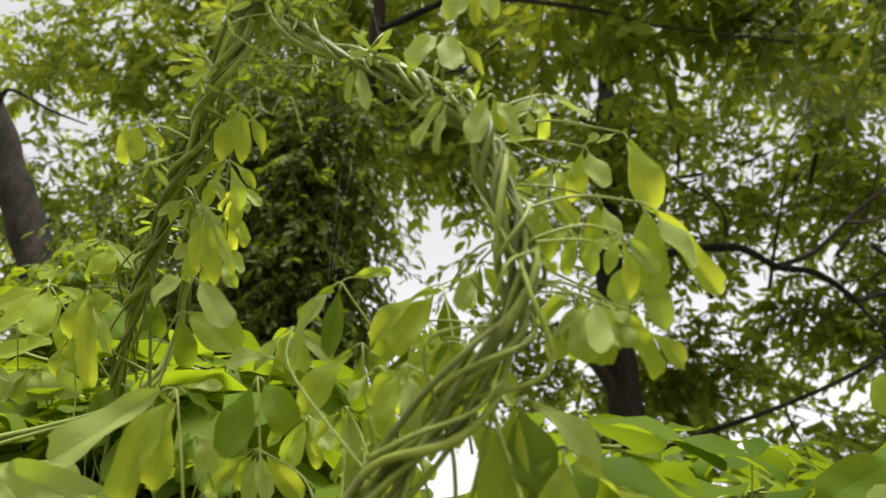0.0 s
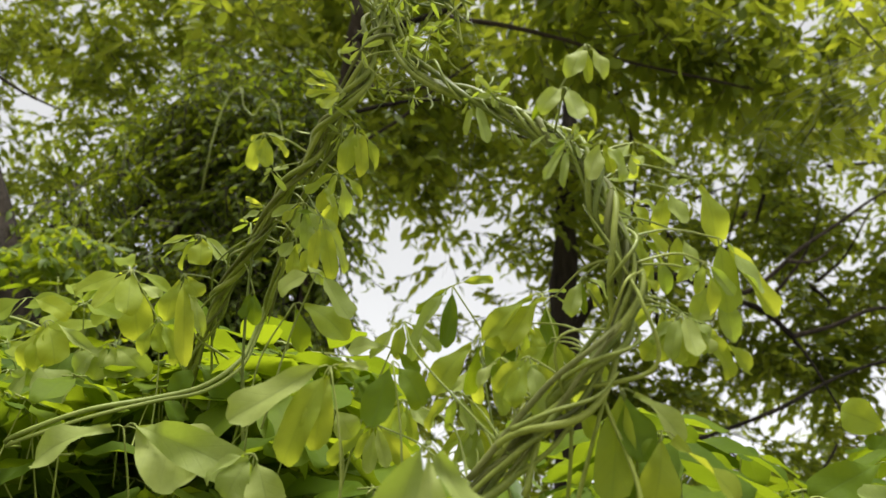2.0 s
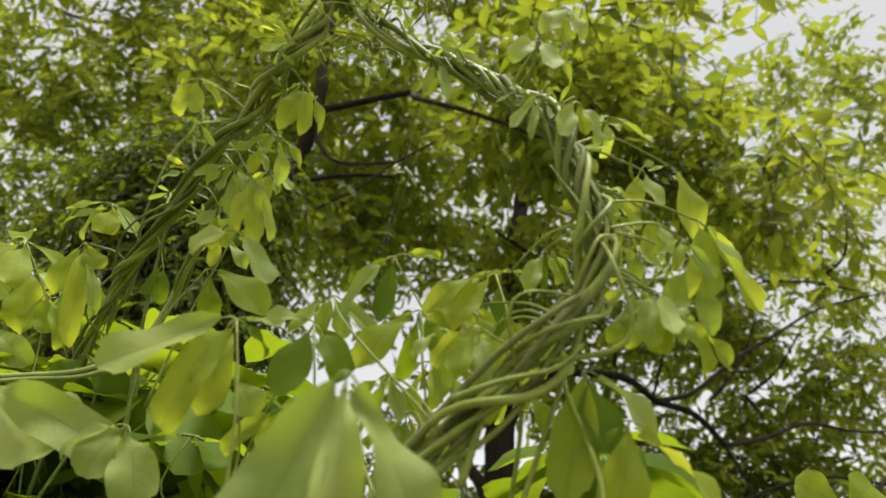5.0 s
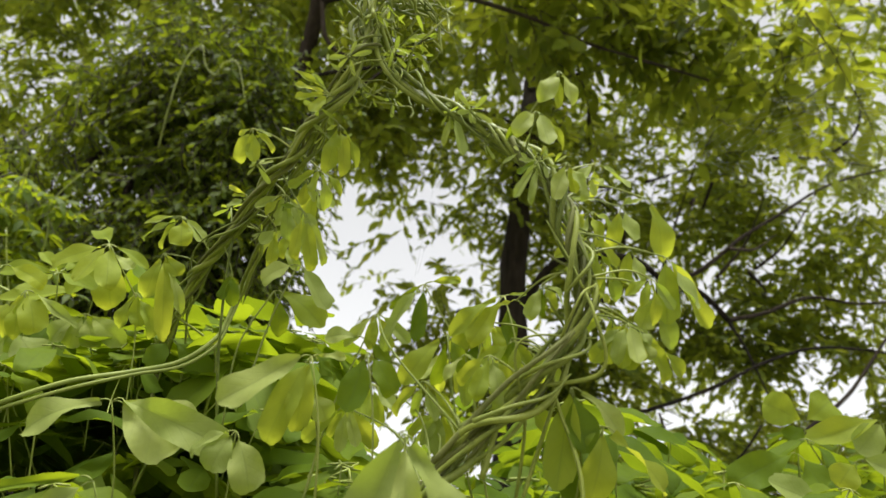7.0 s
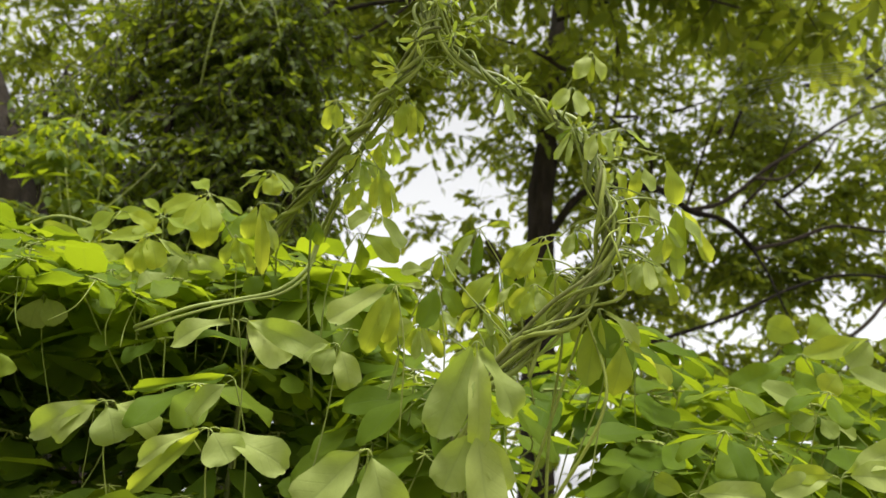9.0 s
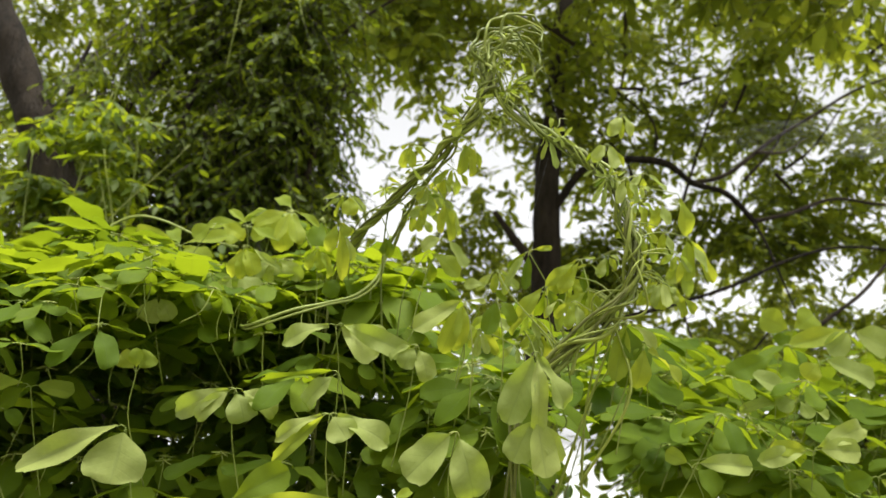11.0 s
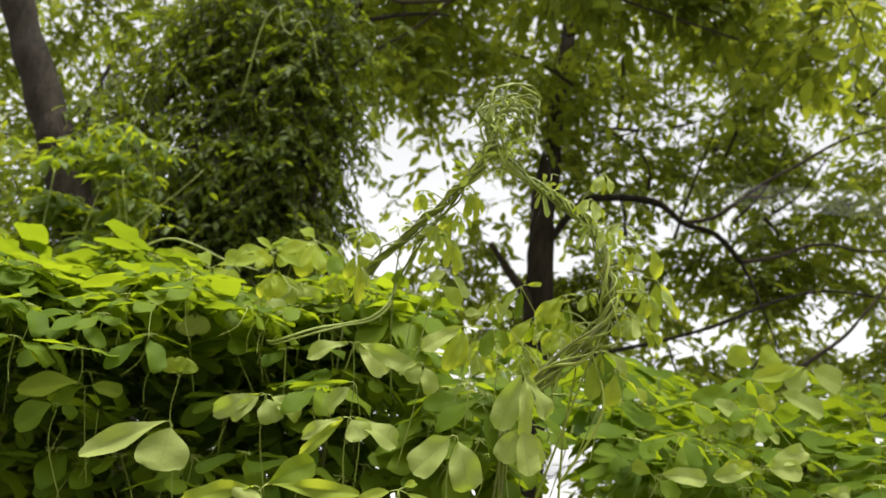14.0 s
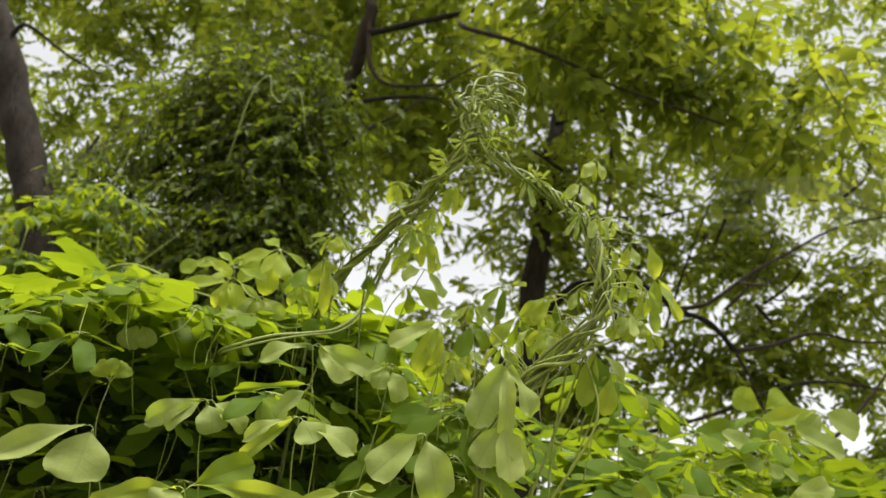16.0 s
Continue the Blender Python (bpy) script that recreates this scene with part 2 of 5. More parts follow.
def blade(nv, nu, ratio=0.46, notch=0.05, fold=0.16, curl=0.12, wave=0.02, peak=0.58, phase=0.0, blunt=2.3, wedge=0.85):
    """An obovate leaflet one unit long with a folded midrib, a curled length and a slightly notched tip."""
    v = 1 - (1 - np.linspace(0, 1, nv)) ** 1.35
    u = np.linspace(-1, 1, nu)
    prof = np.where(v < peak, np.sin(np.pi / 2 * np.minimum(v / peak, 1)) ** wedge, np.sqrt(np.clip(1 - (np.maximum(v - peak, 0) / (1.035 - peak)) ** blunt, 0, 1)))
    prof = np.maximum(prof, 0.04)
    U, V = np.meshgrid(u, v)
    half = prof[:, None] * ratio / 2
    X = U * half
    Y = V - notch * (1 - np.abs(U)) * (V > 0.95) - 0.06 * (np.abs(U) ** 2) * (V > 0.95)
    Z = fold * np.abs(X) - curl * V**2 + wave * np.sin(V * 9 + phase) * U + 0.5 * wave * np.cos(V * 5 + phase * 2)
    tv = np.stack([X, Y, Z], -1).reshape(-1, 3)
    k, j = np.meshgrid(np.arange(nv - 1), np.arange(nu - 1), indexing="ij")
    f = np.stack([k * nu + j, k * nu + j + 1, (k + 1) * nu + j + 1, (k + 1) * nu + j], -1).reshape(-1, 4)
    return tv, [f], np.stack([U * 0.5 + 0.5, V], -1).reshape(-1, 2)


def tree_blade(ratio=0.42, curl=0.15):
    """A small pointed tree leaf of eight vertices."""
    h = ratio / 2
    tv = np.array([[0, 0, 0], [h * 0.8, 0.3, 0.05], [h * 0.85, 0.62, 0.02], [0, 1, -curl], [-h * 0.85, 0.62, 0.02], [-h * 0.8, 0.3, 0.05],
                   [0, 0.3, -0.01], [0, 0.62, -0.04]])
    tri = np.array([[0, 1, 6], [0, 6, 5], [7, 2, 3], [7, 3, 4]])
    quad = np.array([[6, 1, 2, 7], [5, 6, 7, 4]])
    return tv, [tri, quad], np.stack([tv[:, 0] / ratio + 0.5, tv[:, 1]], -1)


FINE = [blade(9, 7, r, n, f, c, w, pk, ph) for r, n, f, c, w, pk, ph in (
    (0.38, 0.05, 0.34, 0.10, 0.030, 0.56, 0.3), (0.43, 0.06, 0.24, 0.18, 0.040, 0.58, 1.9),
    (0.34, 0.03, 0.42, 0.07, 0.024, 0.54, 3.1), (0.46, 0.07, 0.18, 0.14, 0.050, 0.60, 4.4), (0.40, 0.05, 0.30, 0.24, 0.034, 0.56, 5.2))]
WIDE = [blade(9, 7, r, n, f, c, w, pk, ph) for r, n, f, c, w, pk, ph in (
    (0.42, 0.05, 0.24, 0.10, 0.030, 0.58, 0.3), (0.47, 0.06, 0.16, 0.18, 0.045, 0.60, 1.9), (0.44, 0.06, 0.14, 0.05, 0.035, 0.60, 3.1))]
HANG_RATIO = (0.44, 0.48, 0.42, 0.50, 0.46)
HANG = [blade(11, 9, r, n, f, c, w, pk + 0.05, ph, 2.7, 0.98) for r, (n, f, c, w, pk, ph) in zip(HANG_RATIO, (
    (0.04, 0.30, 0.10, 0.055, 0.52, 0.3), (0.06, 0.22, 0.20, 0.070, 0.56, 1.9), (0.03, 0.38, 0.06, 0.045, 0.50, 3.1),
    (0.07, 0.18, 0.15, 0.075, 0.58, 4.4), (0.05, 0.26, 0.26, 0.060, 0.54, 5.2)))]
LOW = [blade(5, 3, r, 0.04, 0.2, c, 0.02, 0.58, ph) for r, c, ph in ((0.42, 0.08, 0.3), (0.48, 0.14, 1.9), (0.38, 0.04, 3.1))]


def leaflet_ways(axis, droop, spread, start, count, jitter, gen):
    """Directions and normals of the leaflets of one palmate leaf about its hub axis."""
    axis = unit(axis)
    ref = np.array([0.0, -1, 0]) if abs(axis[1]) < 0.9 else np.array([1.0, 0, 0])
    a = unit(ref - axis * (ref @ axis))
    b = np.cross(axis, a)
    ang = np.radians(start + (np.arange(count) - (count - 1) / 2) * spread / max(count, 1) + gen.normal(0, jitter, count))
    dr = np.radians(droop + gen.normal(0, jitter * 0.6, count))
    rad = np.cos(ang)[:, None] * a + np.sin(ang)[:, None] * b
    along = np.cos(dr)[:, None] * rad - np.sin(dr)[:, None] * axis
    normal = np.sin(dr)[:, None] * rad + np.cos(dr)[:, None] * axis
    normal = unit(normal + gen.normal(0, 0.16, (count, 3)))
    return along, normal


def petiole_curve(base, hub, axis, n=10):
    base, hub, axis = np.asarray(base, float), np.asarray(hub, float), unit(axis)
    d = np.linalg.norm(hub - base)
    mid = (base + hub) / 2 - axis * 0.12 * d + np.array([0, 0, 0.06 * d])
    return spline([base, mid, hub], n)


def hero_leaf(parent, hub, base, axis=(0, -0.2, 1), droop=30, size=0.045, count=5, spread=360, start=0, seed=1, stalk=0.010):
    """One palmate leaf with its own leaflets, as a part of a plant."""
    gen = np.random.default_rng(seed)
    hub = np.asarray(hub, float)
    along, normal = leaflet_ways(axis, droop, spread, start, count, 7, gen)
    sizes = size * gen.uniform(0.86, 1.1, count)
    base = np.asarray(base) + np.append(gen.normal(0, 0.05, 2), 0)
    pc = petiole_curve(base, hub, axis)
    pieces = [tube(pc, np.linspace(0.0011, 0.0008, len(pc)), 5)]
    for k in range(count):
        pieces.append(tube(spline([hub, hub + along[k] * stalk * 0.6 + normal[k] * 0.001, hub + along[k] * stalk], 4), 0.0006, 4))
    v, f = join(pieces)
    leaf = under(new("leaf", mesh_of("petiole", v, f, M_PETIOLE)), parent)
    for k in range(count):
        t = FINE[int(gen.integers(len(FINE)))]
        lv, lf, luv = scatter(t, (hub + along[k] * stalk)[None], along[k][None], normal[k][None], [sizes[k]], [gen.uniform(1.03, 1.32)])
        ob = new("leaflet", mesh_of("leaflet", lv, lf, M_LEAF, luv))
        ob.parent = leaf
    return leaf


FAN_HUBS = []


def fan_leaf(parent, hub, foot, tips, wide=1.0, young=False, seed=1, stalk=0.010):
    """A palmate leaf whose leaflets reach from the hub to the given tips."""
    gen = np.random.default_rng(seed)
    hub = np.asarray(hub, float)
    FAN_HUBS.append(hub)
    far = np.linalg.norm(hub - foot)
    if far > 0.09:
        foot = np.asarray(foot) + np.array([gen.normal(0, 0.05), abs(gen.normal(0, 0.03)), gen.normal(0, 0.015)])
    pc = spline([foot, (np.asarray(foot) + hub) / 2 + np.array([gen.normal(0, 0.05 * far), gen.normal(0, 0.05 * far), 0.05 * far]), hub], 12)
    pieces = [tube(pc, np.linspace(0.0010, 0.0008, len(pc)), 5)]
    blades = []
    for tip in tips:
        way = np.asarray(tip, float) - hub
        length = np.linalg.norm(way)
        way = way / length
        short = min(stalk, length * 0.25)
        flat = np.array([way[0], way[1], 0.0])
        normal = unit((np.array([0, -0.95, 0.42]) if young else np.array([0, -0.85, 0.55])) + (0.25 if young else 0.4) * flat + gen.normal(0, 0.16, 3))
        rise = np.array([0, 0, 0.10 * length])
        pieces.append(tube(spline([hub, hub + way * short * 0.5 + rise * 0.15, hub + way * short + rise * 0.2], 4), 0.0007, 4))
        t = FINE[int(gen.integers(len(FINE)))]
        blades.append(scatter(t, (hub + way * short + rise * 0.2)[None], unit(way + rise / length * 0.6)[None], normal[None], [(length - short) * 1.03], [wide * gen.uniform(0.80, 1.0) * (0.76 if young else 0.95)]))
    v, f = join(pieces)
    leaf = under(new("leaf", mesh_of("petiole", v, f, M_PETIOLE)), parent)
    for v, f, u in blades:
        ob = new("leaflet", mesh_of("leaflet", v, f, M_YOUNG if young else M_LEAF, u))
        ob.parent = leaf


def palm(parent, hub, foot, blades, seed):
    """A palmate leaf: each blade is its tip, its width and its tone (y yellow for young and backlit blades, p pale with
    sky sheen painted in, l full-grown); with no foot it hangs from the nearest vine stem.
    """
    gen = np.random.default_rng(seed)
    hub = np.asarray(hub, float)
    FAN_HUBS.append(hub)
    if foot is None:
        line = np.concatenate([spline(LEFT, 60), spline(RIGHT, 80)])
        foot = line[np.linalg.norm(line - hub, axis=1).argmin()]
    foot = np.asarray(foot, float)
    far = np.linalg.norm(hub - foot)
    pc = spline([foot, (foot + hub) / 2 + np.array([gen.normal(0, 0.06 * far), gen.normal(0, 0.06 * far), 0.08 * far]), hub], 12)
    pieces = [tube(pc, np.linspace(0.0009, 0.0006, len(pc)), 5)]
    made = []
    for tip, width, tone in blades:
        way = np.asarray(tip, float) - hub
        length = np.linalg.norm(way)
        way = way / length
        short = min(0.009, length * 0.2)
        base = hub + way * short + np.array([0, 0, 0.05 * length])
        along = unit(np.asarray(tip) - base)
        out = np.array([way[0], way[1], 0.0])
        normal = np.array([0, -0.9, 0.3]) + 0.35 * out + gen.normal(0, 0.18, 3)
        normal = unit(normal - along * (normal @ along))
        k = int(gen.integers(len(HANG)))
        pieces.append(tube(spline([hub, (hub + base) / 2 + np.array([0, 0, 0.02 * length]), base], 5), 0.0005, 4))
        size = np.linalg.norm(np.asarray(tip) - base)
        v, f, u = scatter(HANG[k], base[None], along[None], normal[None], [size * 1.04], [(0.94 if parent is loop else 1.08) * width / (size * 1.04 * HANG_RATIO[k])])
        made.append((v, f, u, {"y": M_YOUNG, "p": M_PALE, "l": M_LEAF}[tone]))
    v, f = join(pieces)
    leaf = under(new("leaf", mesh_of("petiole", v, f, M_PETIOLE)), parent)
    for v, f, u, mat in made:
        ob = new("leaflet", mesh_of("leaflet", v, f, mat, u))
        ob.parent = leaf
    return leaf


def leaf_cloud(hubs, axes, droops, sizes, gen, templates=None, stem=0.07, stalk=0.010):
    """Many palmate leaves as one set of vertices: the blades, and apart from them the petioles."""
    templates = templates or LOW
    org, alo, nor, siz = [], [], [], []
    pet = []
    for h, a, d, s in zip(hubs, axes, droops, sizes):
        n = 5 if gen.random() < 0.75 else 4
        al, no = leaflet_ways(a, d, 360, gen.uniform(0, 360), n, 10, gen)
        org.append(h + al * stalk)
        alo.append(al)
        nor.append(no)
        siz.append(s * gen.uniform(0.75, 1.1, n))
        if stem and gen.random() < 0.35:
            low = h - unit(a) * stem * gen.uniform(0.6, 1.3) + gen.normal(0, 0.03, 3)
            pet.append(tube(spline([low, (low + h) / 2 + gen.normal(0, 0.007, 3), h], 4), 0.0006, 4))
    org, alo, nor, siz = map(np.concatenate, (org, alo, nor, siz))
    which = gen.integers(len(templates), size=len(org))
    out = []
    for k, t in enumerate(templates):
        m = which == k
        if m.any():
            out.append(scatter(t, org[m], alo[m], nor[m], siz[m], gen.uniform(0.9, 1.15, m.sum())))
    verts, faces, uvs, base = [], [], [], 0
    for v, f, u in out:
        verts.append(v)
        uvs.append(u)
        faces += [x + base for x in f]
        base += len(v)
    return np.concatenate(verts), faces, np.concatenate(uvs), (join(pet) if pet else None)


# ---------------------------------------------------------------- ground
def build_ground():
    n = 110
    g = np.linspace(-1, 1, n)
    x, y = np.meshgrid(np.sign(g) * np.abs(g) ** 2.6 * 900, np.sign(g) * np.abs(g) ** 2.6 * 900)
    fall = np.clip((y - 6.8 + 0.5 * np.sin(x * 0.4)) / 3.2, 0, 1)
    z = -2.4 * fall * fall * (3 - 2 * fall) + 0.06 * np.sin(x * 0.7) * np.cos(y * 0.6) * (1 - fall)
    k, j = np.meshgrid(np.arange(n - 1), np.arange(n - 1), indexing="ij")
    f = np.stack([k * n + j, k * n + j + 1, (k + 1) * n + j + 1, (k + 1) * n + j], -1).reshape(-1, 4)
    ob = new("ground", mesh_of("ground", np.stack([x, y, z], -1).reshape(-1, 3), [f], M_GROUND))
    tagged(ob, "earthy green bank sloping down to pale water", "ground", kind="structure")
    v = np.array([(-900, 8.2, -1.5), (900, 8.2, -1.5), (900, 900, -1.5), (-900, 900, -1.5)], float)
    ob = new("water", mesh_of("water", v, [np.array([[0, 1, 2, 3]])], M_WATER, smooth=False))
    tagged(ob, "pale still water with the sky's brightness painted into its colour", "water", kind="structure")


build_ground()


# ---------------------------------------------------------------- trees
TREE_LEAF = [tree_blade(0.44, 0.12), tree_blade(0.38, 0.22), tree_blade(0.5, 0.05)]


def lump(p, scale):
    return np.array([noise.noise(Vector(q) * scale) for q in p])


def limb(points, r0, r1, sides=10, n=None, rough=0.05):
    p = spline(points, n or 8 * len(points))
    v, f = tube(p, np.linspace(r0, r1, len(p)), sides)
    v = v + (lump(v, 6.0) * rough * r0 * 3)[:, None] * unit(v - np.repeat(p, sides, 0))
    return v, f


def sprays(origins, ways, length, leaves, size, gen, droop=0.25, flat=0.6):
    """Leafy twigs: leaves alternate along each twig. Returns the blades and the twigs."""
    n = len(origins)
    ways = unit(ways)
    ln = length * gen.uniform(0.6, 1.3, n)
    s = (np.arange(leaves) + 0.5) / leaves
    sag = np.stack([np.zeros(n), np.zeros(n), -0.35 * ln], -1)
    pos = origins[:, None] + ways[:, None] * (ln[:, None] * s)[..., None] + sag[:, None] * (s**2)[None, :, None]
    side = unit(np.cross(ways, np.array([0, 0, 1.0]) + gen.normal(0, 0.35, (n, 3))))
    sign = np.where(np.arange(leaves) % 2, 1.0, -1.0)
    al = 0.75 * ways[:, None] + 0.85 * sign[None, :, None] * side[:, None] + gen.normal(0, 0.35, (n, leaves, 3))
    al[..., 2] -= droop + gen.uniform(0, 0.4, (n, leaves))
    no = np.array([0, 0, 1.0]) + gen.normal(0, flat, (n, leaves, 3))
    pos, al, no = pos.reshape(-1, 3), al.reshape(-1, 3), no.reshape(-1, 3)
    sz = size * gen.uniform(0.6, 1.2, len(pos))
    which = gen.integers(len(TREE_LEAF), size=len(pos))
    verts, faces, uvs, base = [], [], [], 0
    for k, t in enumerate(TREE_LEAF):
        m = which == k
        v, f, u = scatter(t, pos[m], al[m], no[m], sz[m])
        verts.append(v)
        uvs.append(u)
        faces += [x + base for x in f]
        base += len(v)
    end = origins + ways * ln[:, None] + sag
    mid = origins + ways * ln[:, None] * 0.5 + sag * 0.25
    tw = [tube(np.array([a, b, c]), np.array([0.005, 0.0035, 0.0015]), 3) for a, b, c in zip(origins, mid, end)]
    return (np.concatenate(verts), faces, np.concatenate(uvs)), join(tw)


def fill(boxes, gen, hole=None, clump=0.9, cut=-0.1):
    """Places in ellipsoids (centre, radii, count), thinned by noise into clumps and gaps."""
    out = []
    for c, r, n in boxes:
        q = gen.normal(0, 1, (n * 2, 3))
        q = unit(q) * gen.uniform(0, 1, (n * 2, 1)) ** 0.42
        q = np.asarray(c) + q * np.asarray(r)
        keep = lump(q, clump) > cut
        if hole is not None:
            keep &= ~hole(q)
        out.append(q[keep][:n])
    return np.concatenate(out)


def crown(tree, places, size, leaves, length, mat, gen, name="crown", down=0.15, droop=0.25, flat=0.6):
    ways = gen.normal(0, 1, (len(places), 3))
    ways[:, 2] = ways[:, 2] * 0.35 - down
    (v, f, u), (tv, tf) = sprays(places, ways, length, leaves, size, gen, droop, flat)
    ob = under(new(name, mesh_of(name, v, f, mat, u, smooth=False)), tree)
    ob["kind"] = "stuff"
    tw = under(new("twig_mass", mesh_of("twig_mass", tv, tf, M_TWIG)), tree)
    tw["kind"] = "stuff"
    return ob


def add_limb(tree, name, *args, **kw):
    v, f = limb(*args, **kw)
    return under(new(name, mesh_of(name, v, f, M_BARK)), tree)


def eye_hole(q):
    """The open gap of sky between the thicket and the forked tree."""
    x = (q[:, 0] + 0.24) / (q[:, 1] + 0.48)
    z = (q[:, 2] - 1.55) / (q[:, 1] + 0.48)
    mid = (np.abs((x - 0.05) / 0.135) ** 2.5 + np.abs((z - 0.375) / 0.145) ** 2.5) < 1
    low = (x > -0.08) & (x < 0.9) & (z < 0.205 + 0.03 * np.sin(q[:, 0] * 5)) & (z > -0.1)
    band = (x > 0.30) & (np.abs(z - 0.225 - 0.10 * (x - 0.3)) < 0.035 + 0.012 * np.sin(q[:, 0] * 7))
    high = (x > 0.42) & (z > 0.56)
    mid = mid | (high & (np.sin(q[:, 0] * 5 + q[:, 2] * 4) > 0.1))
    return (mid & (rng.random(len(q)) < 0.52)) | (low & (rng.random(len(q)) < 0.25)) | (band & (rng.random(len(q)) < 0.16))


def build_forked_tree():
    gen = np.random.default_rng(11)
    t = thing("forked_tree", (1.05, 5.0, 0), "dark-barked broadleaf tree with forked trunk and airy yellow-green crown", "tree")
    add_limb(t, "trunk", [(1.12, 5.0, -0.1), (1.08, 5, 1.5), (1.03, 5, 2.82), (0.99, 5, 3.57), (1.01, 5, 4.17), (1.02, 5.05, 4.8), (1.1, 5.1, 6.0), (1.0, 5.2, 7.6)], 0.14, 0.05, sides=14)
    add_limb(t, "limb", [(1.03, 5.0, 2.62), (0.89, 4.92, 2.85), (0.74, 4.9, 3.01), (0.57, 4.88, 3.2)], 0.055, 0.022)
    add_limb(t, "limb", [(1.0, 5.0, 3.2), (1.22, 4.8, 3.6), (1.43, 4.65, 3.66), (1.79, 4.6, 3.67), (2.02, 4.6, 3.54), (2.29, 4.6, 3.49), (2.52, 4.6, 3.29)], 0.034, 0.020)
    add_limb(t, "limb", [(2.5, 4.6, 3.3), (2.79, 4.6, 3.4), (3.16, 4.6, 3.57), (3.6, 4.65, 3.6), (4.2, 4.7, 3.75)], 0.019, 0.008)
    add_limb(t, "limb", [(2.02, 4.6, 3.54), (2.29, 4.6, 3.65), (2.65, 4.6, 3.98), (2.98, 4.6, 4.23), (3.46, 4.6, 4.58), (4.2, 4.6, 4.9)], 0.02, 0.009)
    add_limb(t, "limb", [(1.06, 4.98, 2.3), (1.43, 4.5, 2.41), (1.8, 4.4, 2.54), (2.25, 4.4, 2.74), (2.67, 4.4, 2.98), (3.11, 4.4, 3.13), (3.8, 4.4, 3.15)], 0.017, 0.009)
    add_limb(t, "limb", [(2.5, 4.3, 2.2), (2.76, 4.2, 2.49), (3.05, 4.2, 2.73), (3.22, 4.2, 2.93), (3.5, 4.2, 3.3)], 0.020, 0.009)
    add_limb(t, "limb", [(2.5, 4.6, 3.3), (2.55, 4.5, 3.1), (2.62, 4.4, 2.8), (2.7, 4.35, 2.55)], 0.012, 0.005)
    for k in range(26):
        a = np.array([gen.uniform(0.9, 3.6), gen.uniform(4.3, 5.4), gen.uniform(3.4, 5.6)])
        w = np.array([gen.normal(0.2, 0.5), gen.normal(-0.1, 0.4), gen.normal(0.1, 0.4)])
        add_limb(t, "branch", [a, a + w * 0.5 + gen.normal(0, 0.06, 3), a + w + gen.normal(0, 0.1, 3)], 0.016, 0.004, sides=6)
    q = fill([((2.6, 5.4, 4.6), (2.7, 0.45, 2.0), 670), ((1.0, 4.6, 4.5), (0.5, 0.25, 0.55), 30), ((3.6, 5.4, 4.5), (0.8, 0.3, 0.6), 70), ((1.6, 5.4, 5.8), (2.6, 0.5, 1.4), 270), ((4.2, 5.4, 6.6), (2.4, 0.5, 1.7), 205),
              ((0.5, 5.6, 3.4), (1.1, 0.8, 1.0), 190), ((2.6, 6.2, 2.7), (2.6, 0.4, 0.8), 480), ((3.0, 5.6, 2.8), (1.9, 0.3, 0.6), 340), ((3.2, 5.4, 3.1), (1.8, 0.3, 0.55), 360)], gen, eye_hole, 1.5, 0.03)
    crown(t, q, 0.118, 14, 0.5, M_CANOPY, gen)


def trunk_hole(q):
    """Keeps the bare leaning trunk clear of leaves in front of it."""
    k = 6.48 / (q[:, 1] + 0.48)
    x, z = -0.24 + (q[:, 0] + 0.24) * k, 1.55 + (q[:, 2] - 1.55) * k
    off = np.abs((x + 3.67) * 0.75 + (z - 4.32) * 0.66)
    return (off < 0.38) & (z > 3.7) & (z < 5.2) & (q[:, 1] < 2.8)


def build_leaning_tree():
    gen = np.random.default_rng(12)
    t = thing("leaning_tree", (-1.15, 2.95, 0), "tall tree with leaning rough brown trunk behind the thicket", "tree")
    add_limb(t, "trunk", [(-1.0, 2.95, -0.1), (-1.3, 2.9, 1.5), (-1.75, 2.9, 2.47), (-1.927, 2.9, 2.787), (-2.12, 2.9, 3.125), (-2.33, 2.9, 3.5), (-2.7, 2.95, 4.1), (-3.3, 3.3, 5.0)], 0.105, 0.058, sides=18, n=90, rough=0.05)
    add_limb(t, "limb", [(-3.25, 3.28, 4.9), (-3.9, 4.4, 6.4), (-3.8, 6.0, 7.4), (-2.4, 6.2, 7.8)], 0.035, 0.015)
    add_limb(t, "limb", [(-2.35, 2.9, 3.52), (-2.29, 2.85, 3.63), (-2.196, 2.8, 3.608), (-1.993, 2.8, 3.50), (-1.80, 2.8, 3.423)], 0.014, 0.005)
    q = fill([((-3.4, 5.8, 6.2), (1.8, 0.4, 1.5), 240), ((-3.2, 6.6, 5.8), (2.9, 1.2, 1.9), 470), ((-4.8, 6.8, 3.6), (1.6, 1.0, 1.6), 300), ((-2.6, 3.7, 2.9), (0.6, 0.2, 0.5), 25), ((-4.3, 6.2, 4.7), (1.3, 0.4, 1.1), 80), ((-1.5, 5.6, 6.4), (2.0, 1.2, 1.3), 420)], gen, trunk_hole, 1.4, -0.02)
    crown(t, q, 0.118, 14, 0.5, M_CANOPY, gen)


def bough_hole(q):
    """The sky gap, and the bare boughs that show below the leaves."""
    return eye_hole(q) | ((q[:, 0] > -1.3) & (q[:, 0] < 0.35) & (q[:, 1] < 4.25) & (q[:, 2] < 5.5))


